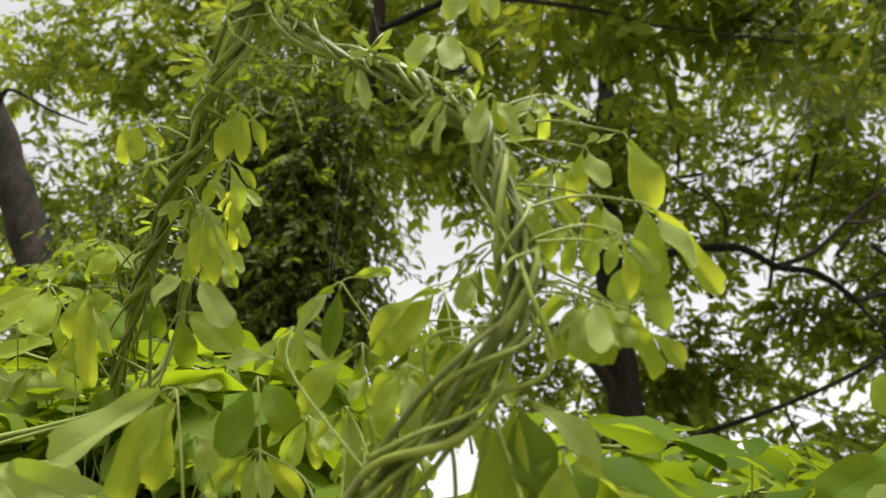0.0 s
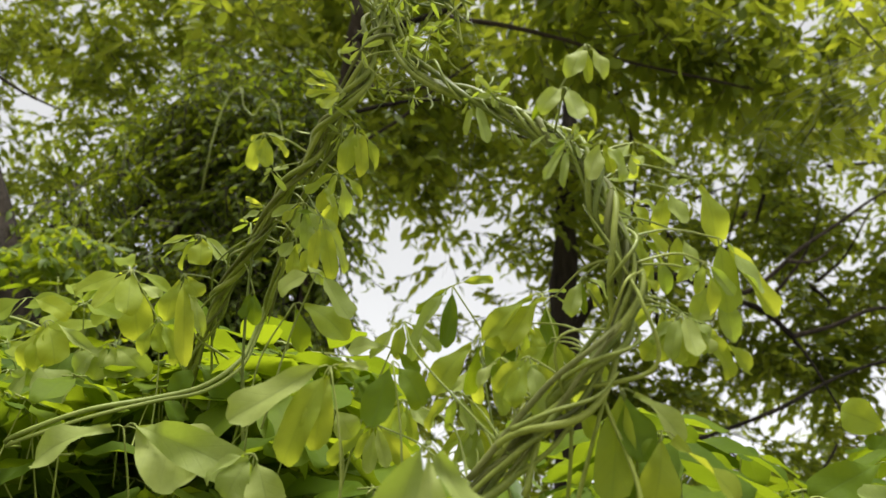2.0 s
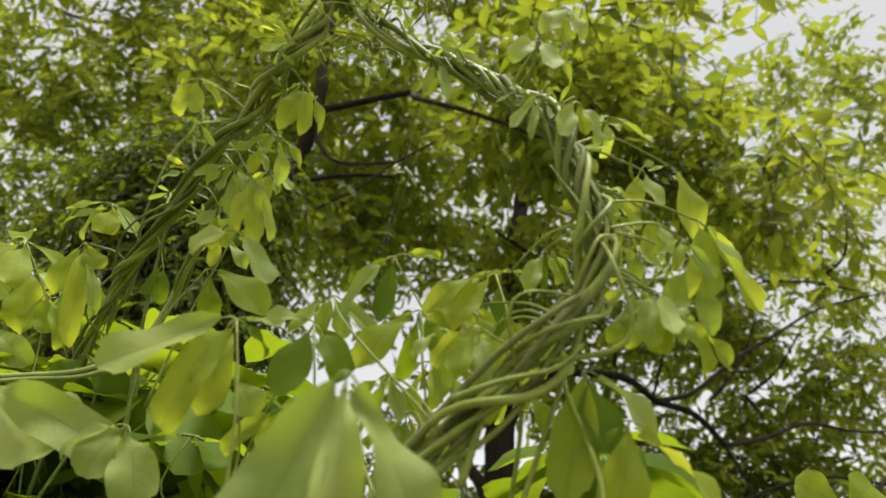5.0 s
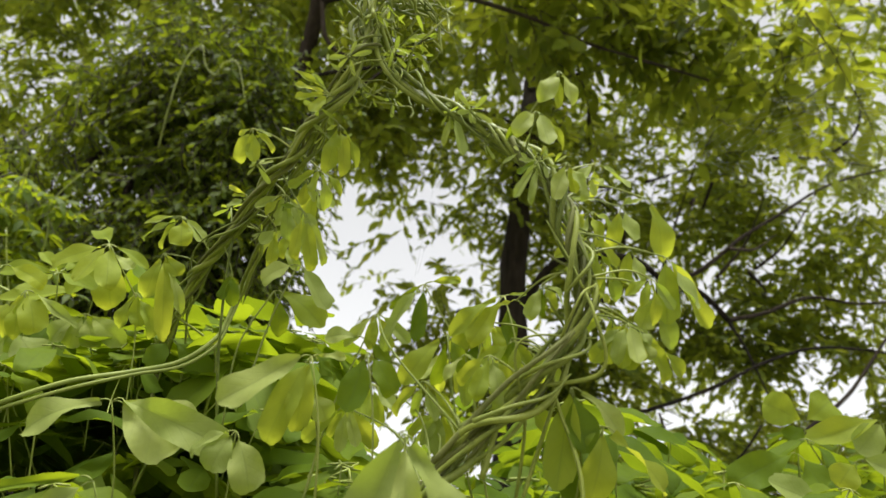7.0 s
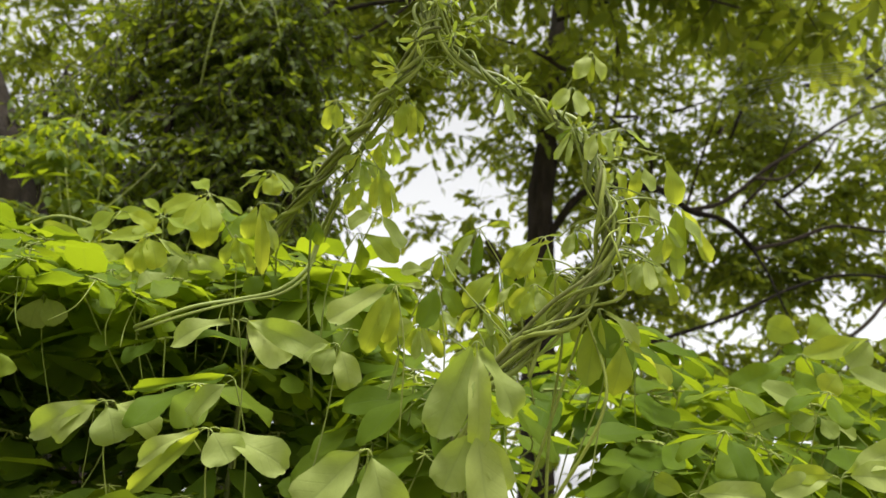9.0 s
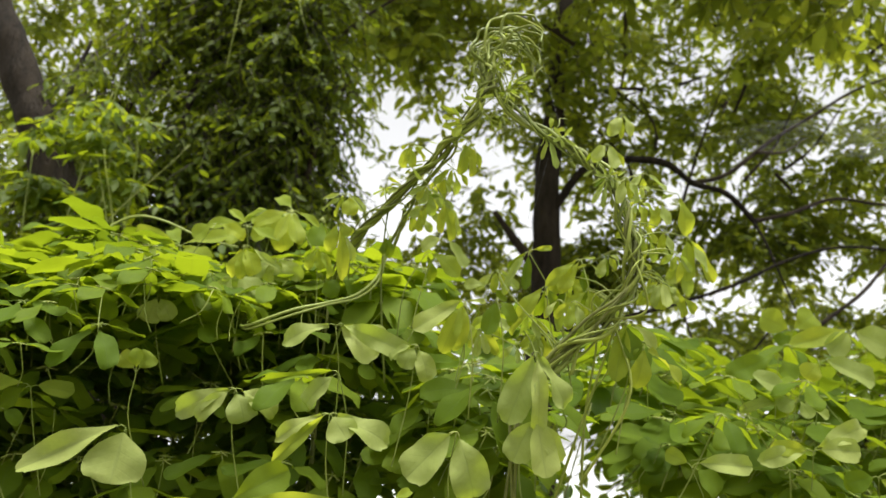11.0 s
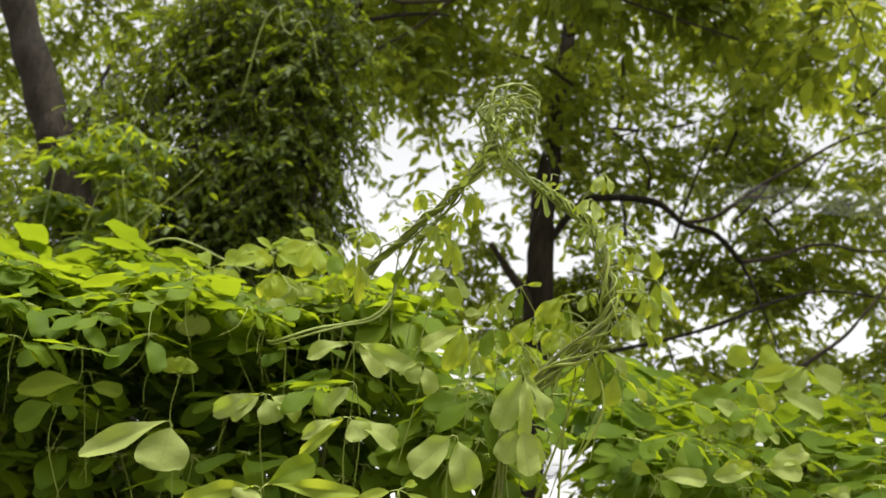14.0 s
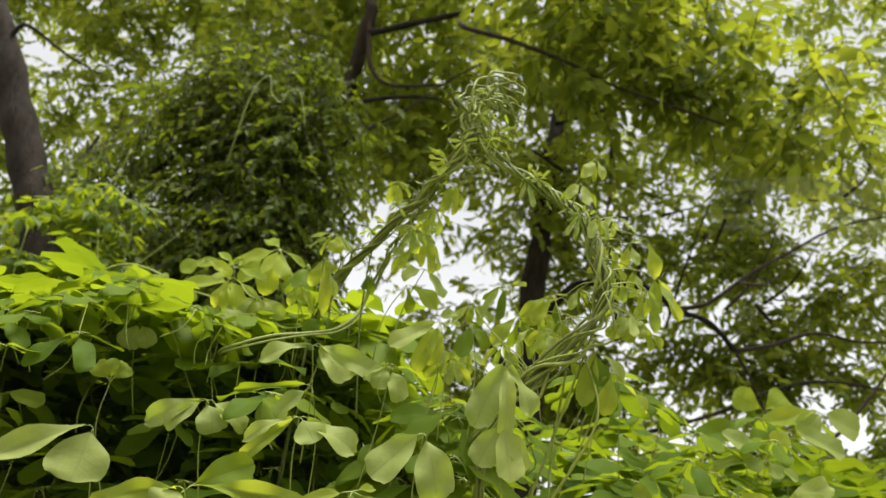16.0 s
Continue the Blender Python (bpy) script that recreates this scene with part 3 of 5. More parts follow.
def build_overhead_tree():
    gen = np.random.default_rng(13)
    t = thing("spreading_tree", (-0.9, 5.2, 0), "tree whose dark thin boughs spread over the hedge", "tree")
    add_limb(t, "trunk", [(-0.95, 5.2, -0.1), (-0.92, 5.0, 2.0), (-0.85, 4.6, 3.9), (-0.7, 3.95, 5.0), (-0.72, 3.9, 5.3), (-0.8, 3.9, 6.4)], 0.085, 0.030, sides=12)
    add_limb(t, "limb", [(-0.7, 3.9, 5.1), (-0.66, 3.9, 4.85), (-0.6, 3.9, 4.63), (-0.44, 3.9, 4.52), (-0.08, 3.9, 4.61)], 0.022, 0.010)
    add_limb(t, "limb", [(-0.68, 3.9, 4.92), (-0.34, 3.9, 5.12), (0.02, 3.9, 5.33), (0.31, 3.9, 5.53), (1.0, 3.9, 5.9)], 0.026, 0.012)
    add_limb(t, "limb", [(0.0, 3.9, 5.33), (-0.04, 3.3, 4.66), (0.26, 3.2, 4.54), (0.64, 3.2, 4.47), (0.94, 3.2, 4.37), (1.31, 3.2, 4.31), (1.7, 3.2, 4.25)], 0.018, 0.006)
    add_limb(t, "limb", [(-0.9, 4.5, 4.1), (-0.88, 3.9, 4.14), (-0.61, 3.9, 4.33), (-0.3, 3.9, 4.45), (-0.07, 3.9, 4.49)], 0.022, 0.008)
    add_limb(t, "limb", [(-0.68, 3.9, 3.94), (-0.52, 3.9, 4.12), (-0.29, 3.9, 4.34), (-0.08, 3.9, 4.61), (0.2, 3.9, 4.9)], 0.013, 0.006)
    # clump at (1.35, 1.0, 4.8) is unseen, added to shade the right mound
    q = fill([((0.9, 3.4, 5.0), (1.7, 0.9, 0.7), 270), ((1.9, 3.2, 4.6), (0.9, 0.7, 0.55), 70), ((-0.6, 4.4, 5.6), (1.6, 0.8, 0.8), 230),
              ((-0.3, 4.3, 4.5), (0.5, 0.4, 0.4), 60), ((-0.15, 5.4, 5.0), (0.7, 0.3, 0.7), 110), ((1.35, 1.0, 4.8), (1.0, 1.1, 0.45), 100),
              ((-2.8, 5.0, 7.6), (2.3, 0.5, 1.2), 240), ((3.4, 4.6, 7.4), (2.3, 0.5, 1.2), 190), ((0.3, 4.4, 6.9), (2.0, 0.5, 0.8), 170)], gen, bough_hole, 1.3, -0.05)
    crown(t, q, 0.145, 10, 0.46, M_CANOPY, gen, droop=0.4)


def build_thicket():
    gen = np.random.default_rng(14)
    t = thing("thicket", (-1.6, 3.4, 0), "tall dense dark green shrub thicket hung with climbers", "shrub")
    for k in range(7):
        x = -1.9 + 0.2 * k
        add_limb(t, "stem", [(x, 3.5, -0.1), (x + gen.normal(0, 0.1), 3.5, 1.5), (x + gen.normal(0, 0.15), 3.5, 3.0), (x + gen.normal(0, 0.1), 3.6, 3.5)], 0.035, 0.01, sides=7)
    q = fill([((-1.40, 3.6, 1.9), (0.95, 0.60, 1.4), 1300), ((-1.26, 3.65, 3.2), (0.78, 0.55, 1.1), 1430), ((-0.92, 3.55, 2.8), (0.40, 0.40, 1.3), 900),
              ((-1.15, 3.7, 4.0), (0.62, 0.45, 0.6), 500), ((-2.2, 3.9, 2.0), (0.9, 0.7, 0.9), 500), ((-1.72, 3.0, 2.75), (0.14, 0.2, 0.45), 90)], gen, None, 2.4, -0.28)
    crown(t, q, 0.062, 12, 0.30, M_DARK, gen, down=0.55, droop=0.6, flat=0.8)


def build_climber():
    gen = np.random.default_rng(15)
    t = thing("climber", (-1.5, 2.4, 0), "bright green climbing vine with compound leaves over the thicket", "vine")
    for k in range(7):
        x = gen.uniform(-1.9, -1.05)
        y = 2.35 + gen.normal(0, 0.06)
        top = gen.uniform(2.2, 2.9)
        v, f = limb([(x, y + 0.2, 0), (x + gen.normal(0, 0.08), y, 1.2), (x + gen.normal(0, 0.1), y, 2.0), (x + gen.normal(0, 0.12), y - 0.03, top)], 0.006, 0.002, sides=5)
        under(new("stem", mesh_of("stem", v, f, M_PETIOLE)), t)
    for pts in ([(-1.36, 2.45, 2.0), (-1.35, 2.45, 2.43), (-1.39, 2.45, 2.6), (-1.37, 2.43, 2.86)], [(-1.24, 2.45, 2.0), (-1.25, 2.45, 2.45), (-1.27, 2.44, 2.6), (-1.17, 2.46, 2.8)],
                [(-1.5, 2.5, 2.0), (-1.46, 2.5, 2.5), (-1.42, 2.5, 2.75)],
                [(-1.02, 2.62, 2.98), (-0.99, 2.52, 3.10), (-0.98, 2.5, 3.25), (-0.96, 2.5, 3.37), (-0.92, 2.5, 3.42), (-0.89, 2.5, 3.33), (-0.84, 2.5, 3.29), (-0.82, 2.5, 3.35), (-0.77, 2.5, 3.37), (-0.73, 2.5, 3.28), (-0.70, 2.5, 3.19)]):
        v, f = limb(pts, 0.0035, 0.0022, sides=5, rough=0.0)
        under(new("shoot", mesh_of("shoot", v, f, M_PETIOLE)), t)
    q = fill([((-1.58, 2.55, 2.16), (0.46, 0.22, 0.34), 230), ((-1.42, 2.5, 2.45), (0.26, 0.15, 0.30), 75), ((-1.12, 2.6, 2.18), (0.24, 0.15, 0.22), 45), ((-1.95, 2.7, 2.25), (0.35, 0.3, 0.4), 70), ((-1.64, 2.62, 2.36), (0.24, 0.12, 0.30), 120), ((-1.66, 2.72, 2.45), (0.14, 0.06, 0.16), 70)], gen, None, 3.4, 0.0)
    axes = np.array([0, -0.35, 1.0]) + gen.normal(0, 0.25, (len(q), 3))
    v, f, u, pet = leaf_cloud(q, axes, gen.uniform(5, 45, len(q)), gen.uniform(0.055, 0.095, len(q)), gen, TREE_LEAF, 0.12, 0.012)
    ob = under(new("foliage", mesh_of("foliage", v, f, M_CLIMB, u)), t)
    ob["kind"] = "stuff"
    ob = under(new("stalk_mass", mesh_of("stalk_mass", *pet, M_PETIOLE)), t)
    ob["kind"] = "stuff"


def build_back_shrub():
    gen = np.random.default_rng(17)
    t = thing("shrub", (2.6, 3.3, 0), "loose mid-green shrub with drooping leaves behind the low mound", "shrub")
    for k in range(6):
        x = 1.5 + 0.42 * k
        add_limb(t, "stem", [(x, 3.4, -0.1), (x + gen.normal(0, 0.1), 3.35, 1.0), (x + gen.normal(0, 0.15), 3.3, 1.8), (x + gen.normal(0, 0.2), 3.3, 2.3)], 0.018, 0.005, sides=6)
    q = fill([((2.6, 3.3, 1.72), (1.6, 0.35, 0.62), 560), ((3.7, 3.5, 1.85), (1.4, 0.35, 0.7), 360)], gen, None, 2.2, -0.05)
    crown(t, q, 0.12, 9, 0.34, M_DARK, gen, down=0.3, droop=0.45, flat=0.5)


def build_far_trees():
    gen = np.random.default_rng(16)
    for x, y, h, r in ((7.6, 7.4, 9.5, 2.4), (10.5, 7.6, 10, 2.8)):
        t = thing("far_tree", (x, y, 0), "distant broadleaf tree with loose green crown", "tree", "far trees")
        add_limb(t, "trunk", [(x, y, -0.2), (x + 0.1, y, h * 0.3), (x - 0.1, y, h * 0.6), (x, y, h * 0.85)], 0.2, 0.05, sides=9)
        q = fill([((x, y, h * 0.68), (r, r * 0.6, h * 0.34), 520), ((x + 0.6, y, h * 0.45), (r * 0.9, r * 0.8, h * 0.16), 150)], gen, eye_hole, 0.6, 0.0)
        crown(t, q, 0.13, 9, 0.55, M_CANOPY, gen)


build_forked_tree()
build_leaning_tree()
build_overhead_tree()
build_thicket()
build_climber()
build_back_shrub()
build_far_trees()


# ---------------------------------------------------------------- twisted vine loop
loop = thing("vine_loop", (-0.1, 0.45, 1.6), "heart-shaped loop of twisted green vine stems rising from the hedge", "vine")
LEFT = [(-0.30, 0.66, 1.70), (-0.285, 0.625, 1.765), (-0.257, 0.57, 1.808), (-0.224, 0.515, 1.831), (-0.198, 0.475, 1.856), (-0.174, 0.44, 1.881),
        (-0.151, 0.407, 1.903), (-0.136, 0.392, 1.93), (-0.130, 0.392, 1.955), (-0.132, 0.40, 1.985)]
RIGHT = [(-0.075, 0.40, 1.56), (-0.047, 0.385, 1.61), (-0.02, 0.37, 1.642), (0.008, 0.36, 1.668), (0.029, 0.35, 1.70), (0.040, 0.345, 1.725), (0.041, 0.342, 1.75),
         (0.034, 0.345, 1.78), (0.024, 0.352, 1.813), (0.006, 0.36, 1.845), (-0.018, 0.37, 1.868), (-0.045, 0.378, 1.888), (-0.074, 0.385, 1.906),
         (-0.102, 0.392, 1.927), (-0.122, 0.40, 1.955), (-0.130, 0.402, 1.985)]


def rope(points, count, spread, turns, r0, r1, seed, old=4):
    gen = np.random.default_rng(seed)
    n = 110
    c = spline(points, n)
    _, a, b = axes_along(c)
    s = np.linspace(0, 1, n)
    for k in range(count):
        ph = 2 * np.pi * k / count + gen.uniform(-0.5, 0.5)
        tw = turns * gen.uniform(0.55, 1.2) * (-0.6 if k % 5 == 4 else 1.0)
        rad = spread * (0.8 + 0.35 * np.sin(s * gen.uniform(5, 12) + gen.uniform(0, 6))) * gen.uniform(0.5, 1.35)
        if k % 4 == 3:
            rad = rad * 1.25
        ang = ph + tw * 2 * np.pi * s + 0.8 * np.sin(s * gen.uniform(8, 20) + gen.uniform(0, 6))
        p = c + a * (rad * np.cos(ang))[:, None] + b * (rad * np.sin(ang))[:, None]
        lo = int(n * gen.choice([0, 0, 0, 0.1]))
        hi = int(n * gen.choice([1, 1, 0.92]))
        r = np.linspace(r0, r1, n) * gen.uniform(0.5, 1.2) * (1 + 0.08 * np.sin(s * 60 + k))
        r = r * np.clip(np.minimum(np.arange(n) - lo + 1, hi - np.arange(n)) / 9, 0.2, 1)
        v, f = tube(p[lo:hi], r[lo:hi], 7)
        under(new("stem", mesh_of("stem", v, f, M_OLDSTEM if k % old == 1 else M_STEM)), loop)


rope(LEFT, 9, 0.0072, 5.2, 0.0024, 0.0019, 21, 2)
rope(RIGHT, 9, 0.0086, 4.8, 0.0023, 0.0018, 24)
# second pair of stems beside the lower left side, which runs on into the pale runner
rope([(-0.222, 0.585, 1.775), (-0.214, 0.555, 1.805), (-0.203, 0.525, 1.828), (-0.186, 0.485, 1.852), (-0.166, 0.448, 1.877), (-0.148, 0.415, 1.905), (-0.136, 0.40, 1.94)], 3, 0.0045, 2.6, 0.0019, 0.0014, 23)


def strand(points, r0, r1, n=40, mat=None, name="stem", parent=None):
    p = spline(points, n)
    v, f = tube(p, np.linspace(r0, r1, n), 6)
    return under(new(name, mesh_of(name, v, f, mat or M_STEM)), parent or loop)


# pale double runner that swings from the left side into the hedge
RUN = [(-0.222, 0.585, 1.80), (-0.229, 0.585, 1.76), (-0.236, 0.578, 1.735), (-0.259, 0.565, 1.708), (-0.294, 0.55, 1.691), (-0.336, 0.53, 1.673), (-0.385, 0.53, 1.648), (-0.405, 0.585, 1.652)]
strand(RUN, 0.0022, 0.0019, 50, M_PETIOLE)
strand([(x + 0.002, y, z - 0.004 + 0.002 * math.sin(i * 2.1)) for i, (x, y, z) in enumerate(RUN)], 0.0018, 0.0015, 50, M_PETIOLE)


def loose_stems():
    gen = np.random.default_rng(29)
    R_, L_ = spline(RIGHT, 80), spline(LEFT, 60)
    for k in range(3):
        i = int(gen.integers(12, 30))
        foot = np.array([gen.uniform(-0.06, 0.03), gen.uniform(0.38, 0.44), gen.uniform(1.46, 1.54)])
        strand([foot, (foot + R_[i]) / 2 + gen.normal(0, 0.018, 3), R_[i] + gen.normal(0, 0.008, 3), R_[i + 6] + gen.normal(0, 0.009, 3), R_[i + 12] + gen.normal(0, 0.006, 3)], 0.0017, 0.0006, 40)
    for k in range(3):
        i = int(gen.integers(8, 26))
        foot = np.array([gen.uniform(-0.34, -0.18), gen.uniform(0.56, 0.70), gen.uniform(1.58, 1.68)])
        strand([foot, (foot + L_[i]) / 2 + gen.normal(0, 0.018, 3), L_[i] + gen.normal(0, 0.008, 3), L_[i + 6] + gen.normal(0, 0.008, 3), L_[i + 12] + gen.normal(0, 0.006, 3)], 0.0016, 0.0006, 40)
    # old dark stems that wind round the lower right side, and the roots of both sides
    for k in range(5):
        i = int(gen.integers(0, 9))
        pts = [R_[min(i + 7 * j, 79)] + gen.normal(0, 0.009, 3) for j in range(int(gen.integers(4, 7)))]
        strand(pts, 0.0021, 0.0009, 44, M_OLDSTEM if k % 2 else M_STEM)
    for k in range(6):
        top = R_[2] if k < 4 else L_[1]
        foot = np.array([top[0] + gen.normal(0, 0.06), 0.62 + gen.normal(0, 0.05), -0.03])
        strand([foot, foot + np.array([gen.normal(0, 0.03), 0, 0.6]), (foot + top) / 2 + np.array([gen.normal(0, 0.02), 0.02, 0.35]), top + gen.normal(0, 0.006, 3)], 0.004, 0.0018, 40, M_OLDSTEM)
    # short cut fork low on the right side, and stalks that reach out to the leaves
    strand([(-0.026, 0.352, 1.650), (-0.005, 0.345, 1.660), (0.02, 0.342, 1.670), (0.034, 0.345, 1.686)], 0.0017, 0.0008, 24)
    for k in range(7):
        i = int(gen.integers(46, 72))
        a = R_[i] + gen.normal(0, 0.006, 3)
        d = unit(np.array([gen.normal(0.2, 0.5), gen.normal(-0.1, 0.4), gen.normal(0.1, 0.6)]))
        strand([a, a + d * 0.014, a + d * 0.026 + gen.normal(0, 0.004, 3), a + d * 0.034 + np.array([0, 0, gen.normal(0, 0.01)])], 0.0009, 0.0005, 20)


loose_stems()


def curls():
    """The tuft at the tip: stems that bend over in a crook, with curling tendrils."""
    gen = np.random.default_rng(31)
    c = np.array([-0.108, 0.40, 2.008])
    for k in range(19):
        r = gen.uniform(0.016, 0.040)
        cc = c + np.array([gen.normal(0, 0.010), gen.normal(0, 0.014), gen.normal(-0.004, 0.010)])
        y0 = gen.normal(0, 0.012)
        a0 = math.pi * gen.uniform(0.95, 1.2)
        a1 = a0 - math.pi * gen.uniform(0.75, 1.15)
        pts = [(-0.128 + gen.normal(0, 0.008), 0.40 + y0 * 0.4, 1.945), (-0.134 + gen.normal(0, 0.006), 0.40 + y0, 1.98)]
        for s in np.linspace(0, 1, 7):
            a = a0 + (a1 - a0) * s
            pts.append(tuple(cc + np.array([math.cos(a) * r, y0 + 0.01 * s, math.sin(a) * r * 0.95]) + gen.normal(0, 0.003, 3)))
        strand(pts, 0.0022, 0.0011, 40)
    for k in range(12):
        o = np.array([gen.uniform(-0.155, -0.075), 0.40 + gen.normal(0, 0.015), gen.uniform(1.925, 2.0)])
        d = unit(gen.normal(0, 1, 3))
        e = unit(np.cross(d, gen.normal(0, 1, 3)))
        pts = [o + d * 0.036 * s + e * 0.007 * math.sin(s * 7) for s in np.linspace(0, 1, 6)]
        strand(pts, 0.0008, 0.0004, 24, name="tendril")
    for k in range(5):
        o = np.array([-0.11 + gen.normal(0, 0.014), 0.41 + gen.normal(0, 0.012), 1.905 + gen.normal(0, 0.012)])
        pts = [o + np.array([math.cos(a), 0.3 * math.sin(a * 1.3), math.sin(a)]) * gen.uniform(0.012, 0.022) for a in np.linspace(0, gen.uniform(3, 6), 9)]
        strand(pts, 0.0008, 0.0004, 30, name="tendril")


curls()


def tufts():
    """Young leaf tufts that stand out all along the twisted stems."""
    gen = np.random.default_rng(33)
    L, R = spline(LEFT, 60), spline(RIGHT, 80)
    spots = [(L[int(i)], 1.0) for i in gen.uniform(8, 59, 10)] + [(R[int(i)], 1.0) for i in gen.uniform(44, 79, 12)]
    spots += [(np.array([-0.125 + gen.normal(0, 0.028), 0.40 + gen.normal(0, 0.018), 1.955 + gen.normal(0, 0.025)]), 0.9) for _ in range(22)]
    for p, s in spots:
        out = unit(gen.normal(0, 1, 3) + np.array([0, -0.3, 0.3]))
        hub = p + out * gen.uniform(0.012, 0.03)
        n = int(gen.integers(3, 6))
        al, no = leaflet_ways(out, gen.uniform(-50, 40), 360, gen.uniform(0, 360), n, 14, gen)
        sz = gen.uniform(0.009, 0.018, n) * s
        v1, f1, u1 = scatter(LOW[2], hub + al * 0.002, al, no, sz, np.full(n, 0.7))
        ob = under(new("young_leaf", mesh_of("young_leaf", v1, f1, M_PALE, u1)), loop)
        v2, f2 = tube(spline([p, (p + hub) / 2, hub], 4), 0.0008, 4)
        st = new("petiole", mesh_of("petiole", v2, f2, M_PETIOLE))
        st.parent = ob


tufts()

# leaves that hang from the loop: hub, foot of the stalk, blades
palm(loop, (-0.214, 0.430, 1.878), None, [((-0.221, 0.430, 1.849), 0.0133, "y"), ((-0.208, 0.430, 1.849), 0.0123, "y"), ((-0.193, 0.430, 1.863), 0.0067, "y"), ((-0.198, 0.430, 1.874), 0.0053, "p"), ((-0.224, 0.430, 1.871), 0.0053, "y")], 700)
palm(loop, (-0.145, 0.430, 1.894), None, [((-0.148, 0.420, 1.849), 0.0148, "y"), ((-0.133, 0.420, 1.849), 0.0120, "y"), ((-0.121, 0.430, 1.861), 0.0085, "y"), ((-0.157, 0.440, 1.893), 0.0059, "y")], 701)
palm(loop, (-0.154, 0.400, 1.901), None, [((-0.184, 0.400, 1.921), 0.0062, "y"), ((-0.181, 0.390, 1.902), 0.0079, "y"), ((-0.179, 0.390, 1.890), 0.0083, "y"), ((-0.166, 0.390, 1.880), 0.0109, "y"), ((-0.171, 0.400, 1.920), 0.0048, "p")], 702)
palm(loop, (-0.055, 0.378, 1.891), None, [((-0.053, 0.378, 1.916), 0.0060, "y"), ((-0.035, 0.378, 1.905), 0.0046, "y"), ((-0.043, 0.378, 1.899), 0.0041, "y"), ((-0.062, 0.378, 1.899), 0.0036, "p")], 703)
palm(loop, (-0.056, 0.380, 1.888), None, [((-0.061, 0.380, 1.864), 0.0057, "p"), ((-0.045, 0.370, 1.850), 0.0090, "p")], 704)
palm(loop, (-0.106, 0.385, 1.947), None, [((-0.079, 0.385, 1.953), 0.0043, "y"), ((-0.081, 0.385, 1.942), 0.0043, "y"), ((-0.089, 0.385, 1.965), 0.0049, "p"), ((-0.075, 0.385, 1.970), 0.0039, "p")], 705)
palm(loop, (0.016, 0.335, 1.912), None, [((0.003, 0.325, 1.882), 0.0151, "p"), ((0.028, 0.327, 1.886), 0.0128, "p"), ((0.017, 0.335, 1.881), 0.0073, "y")], 706)
palm(loop, (-0.000, 0.330, 1.870), None, [((-0.016, 0.320, 1.848), 0.0136, "p"), ((0.007, 0.318, 1.839), 0.0151, "p"), ((0.024, 0.330, 1.848), 0.0058, "y"), ((-0.022, 0.340, 1.851), 0.0049, "l")], 707)
palm(loop, (0.004, 0.335, 1.833), None, [((-0.011, 0.335, 1.821), 0.0056, "l"), ((-0.013, 0.329, 1.800), 0.0066, "p"), ((-0.002, 0.329, 1.797), 0.0058, "p"), ((0.009, 0.335, 1.848), 0.0029, "y"), ((0.017, 0.335, 1.842), 0.0029, "y"), ((-0.002, 0.335, 1.844), 0.0029, "y")], 708)
palm(loop, (0.026, 0.340, 1.838), None, [((0.016, 0.332, 1.805), 0.0134, "p"), ((0.033, 0.340, 1.815), 0.0081, "y"), ((0.041, 0.334, 1.811), 0.0109, "p")], 709)
palm(loop, (0.046, 0.345, 1.832), None, [((0.056, 0.345, 1.829), 0.0080, "p"), ((0.048, 0.345, 1.818), 0.0058, "p")], 710)
palm(loop, (0.033, 0.342, 1.805), None, [((0.039, 0.342, 1.790), 0.0080, "y"), ((0.026, 0.342, 1.793), 0.0056, "l")], 711)
palm(loop, (0.080, 0.375, 1.828), None, [((0.073, 0.375, 1.796), 0.0130, "y"), ((0.089, 0.369, 1.800), 0.0156, "p"), ((0.088, 0.375, 1.837), 0.0054, "p")], 712)
palm(loop, (0.104, 0.383, 1.843), None, [((0.119, 0.377, 1.796), 0.0215, "y"), ((0.089, 0.383, 1.836), 0.0046, "p")], 713)
palm(loop, (0.086, 0.375, 1.795), None, [((0.082, 0.375, 1.767), 0.0111, "y"), ((0.095, 0.369, 1.766), 0.0119, "p")], 714)
palm(loop, (0.106, 0.360, 1.785), None, [((0.107, 0.356, 1.734), 0.0198, "y"), ((0.144, 0.368, 1.739), 0.0156, "y"), ((0.127, 0.348, 1.746), 0.0192, "p")], 715)
palm(loop, (0.103, 0.370, 1.758), None, [((0.093, 0.370, 1.732), 0.0184, "p"), ((0.115, 0.364, 1.721), 0.0142, "p")], 716)
palm(loop, (0.072, 0.370, 1.734), None, [((0.069, 0.370, 1.704), 0.0121, "y"), ((0.084, 0.364, 1.700), 0.0162, "y"), ((0.061, 0.370, 1.736), 0.0049, "p")], 717)
palm(loop, (0.087, 0.360, 1.726), None, [((0.092, 0.354, 1.706), 0.0144, "p"), ((0.110, 0.360, 1.695), 0.0131, "y"), ((0.125, 0.366, 1.700), 0.0105, "y")], 718)
palm(loop, (0.022, 0.380, 1.758), None, [((0.012, 0.374, 1.730), 0.0120, "p"), ((0.023, 0.380, 1.733), 0.0049, "l"), ((0.034, 0.380, 1.741), 0.0099, "y"), ((0.045, 0.390, 1.753), 0.0144, "p")], 719)
palm(loop, (0.006, 0.390, 1.747), None, [((0.020, 0.390, 1.736), 0.0058, "p"), ((-0.008, 0.390, 1.741), 0.0041, "y")], 720)
palm(loop, (0.046, 0.340, 1.746), None, [((0.059, 0.340, 1.737), 0.0058, "y"), ((0.049, 0.340, 1.731), 0.0046, "y")], 721)
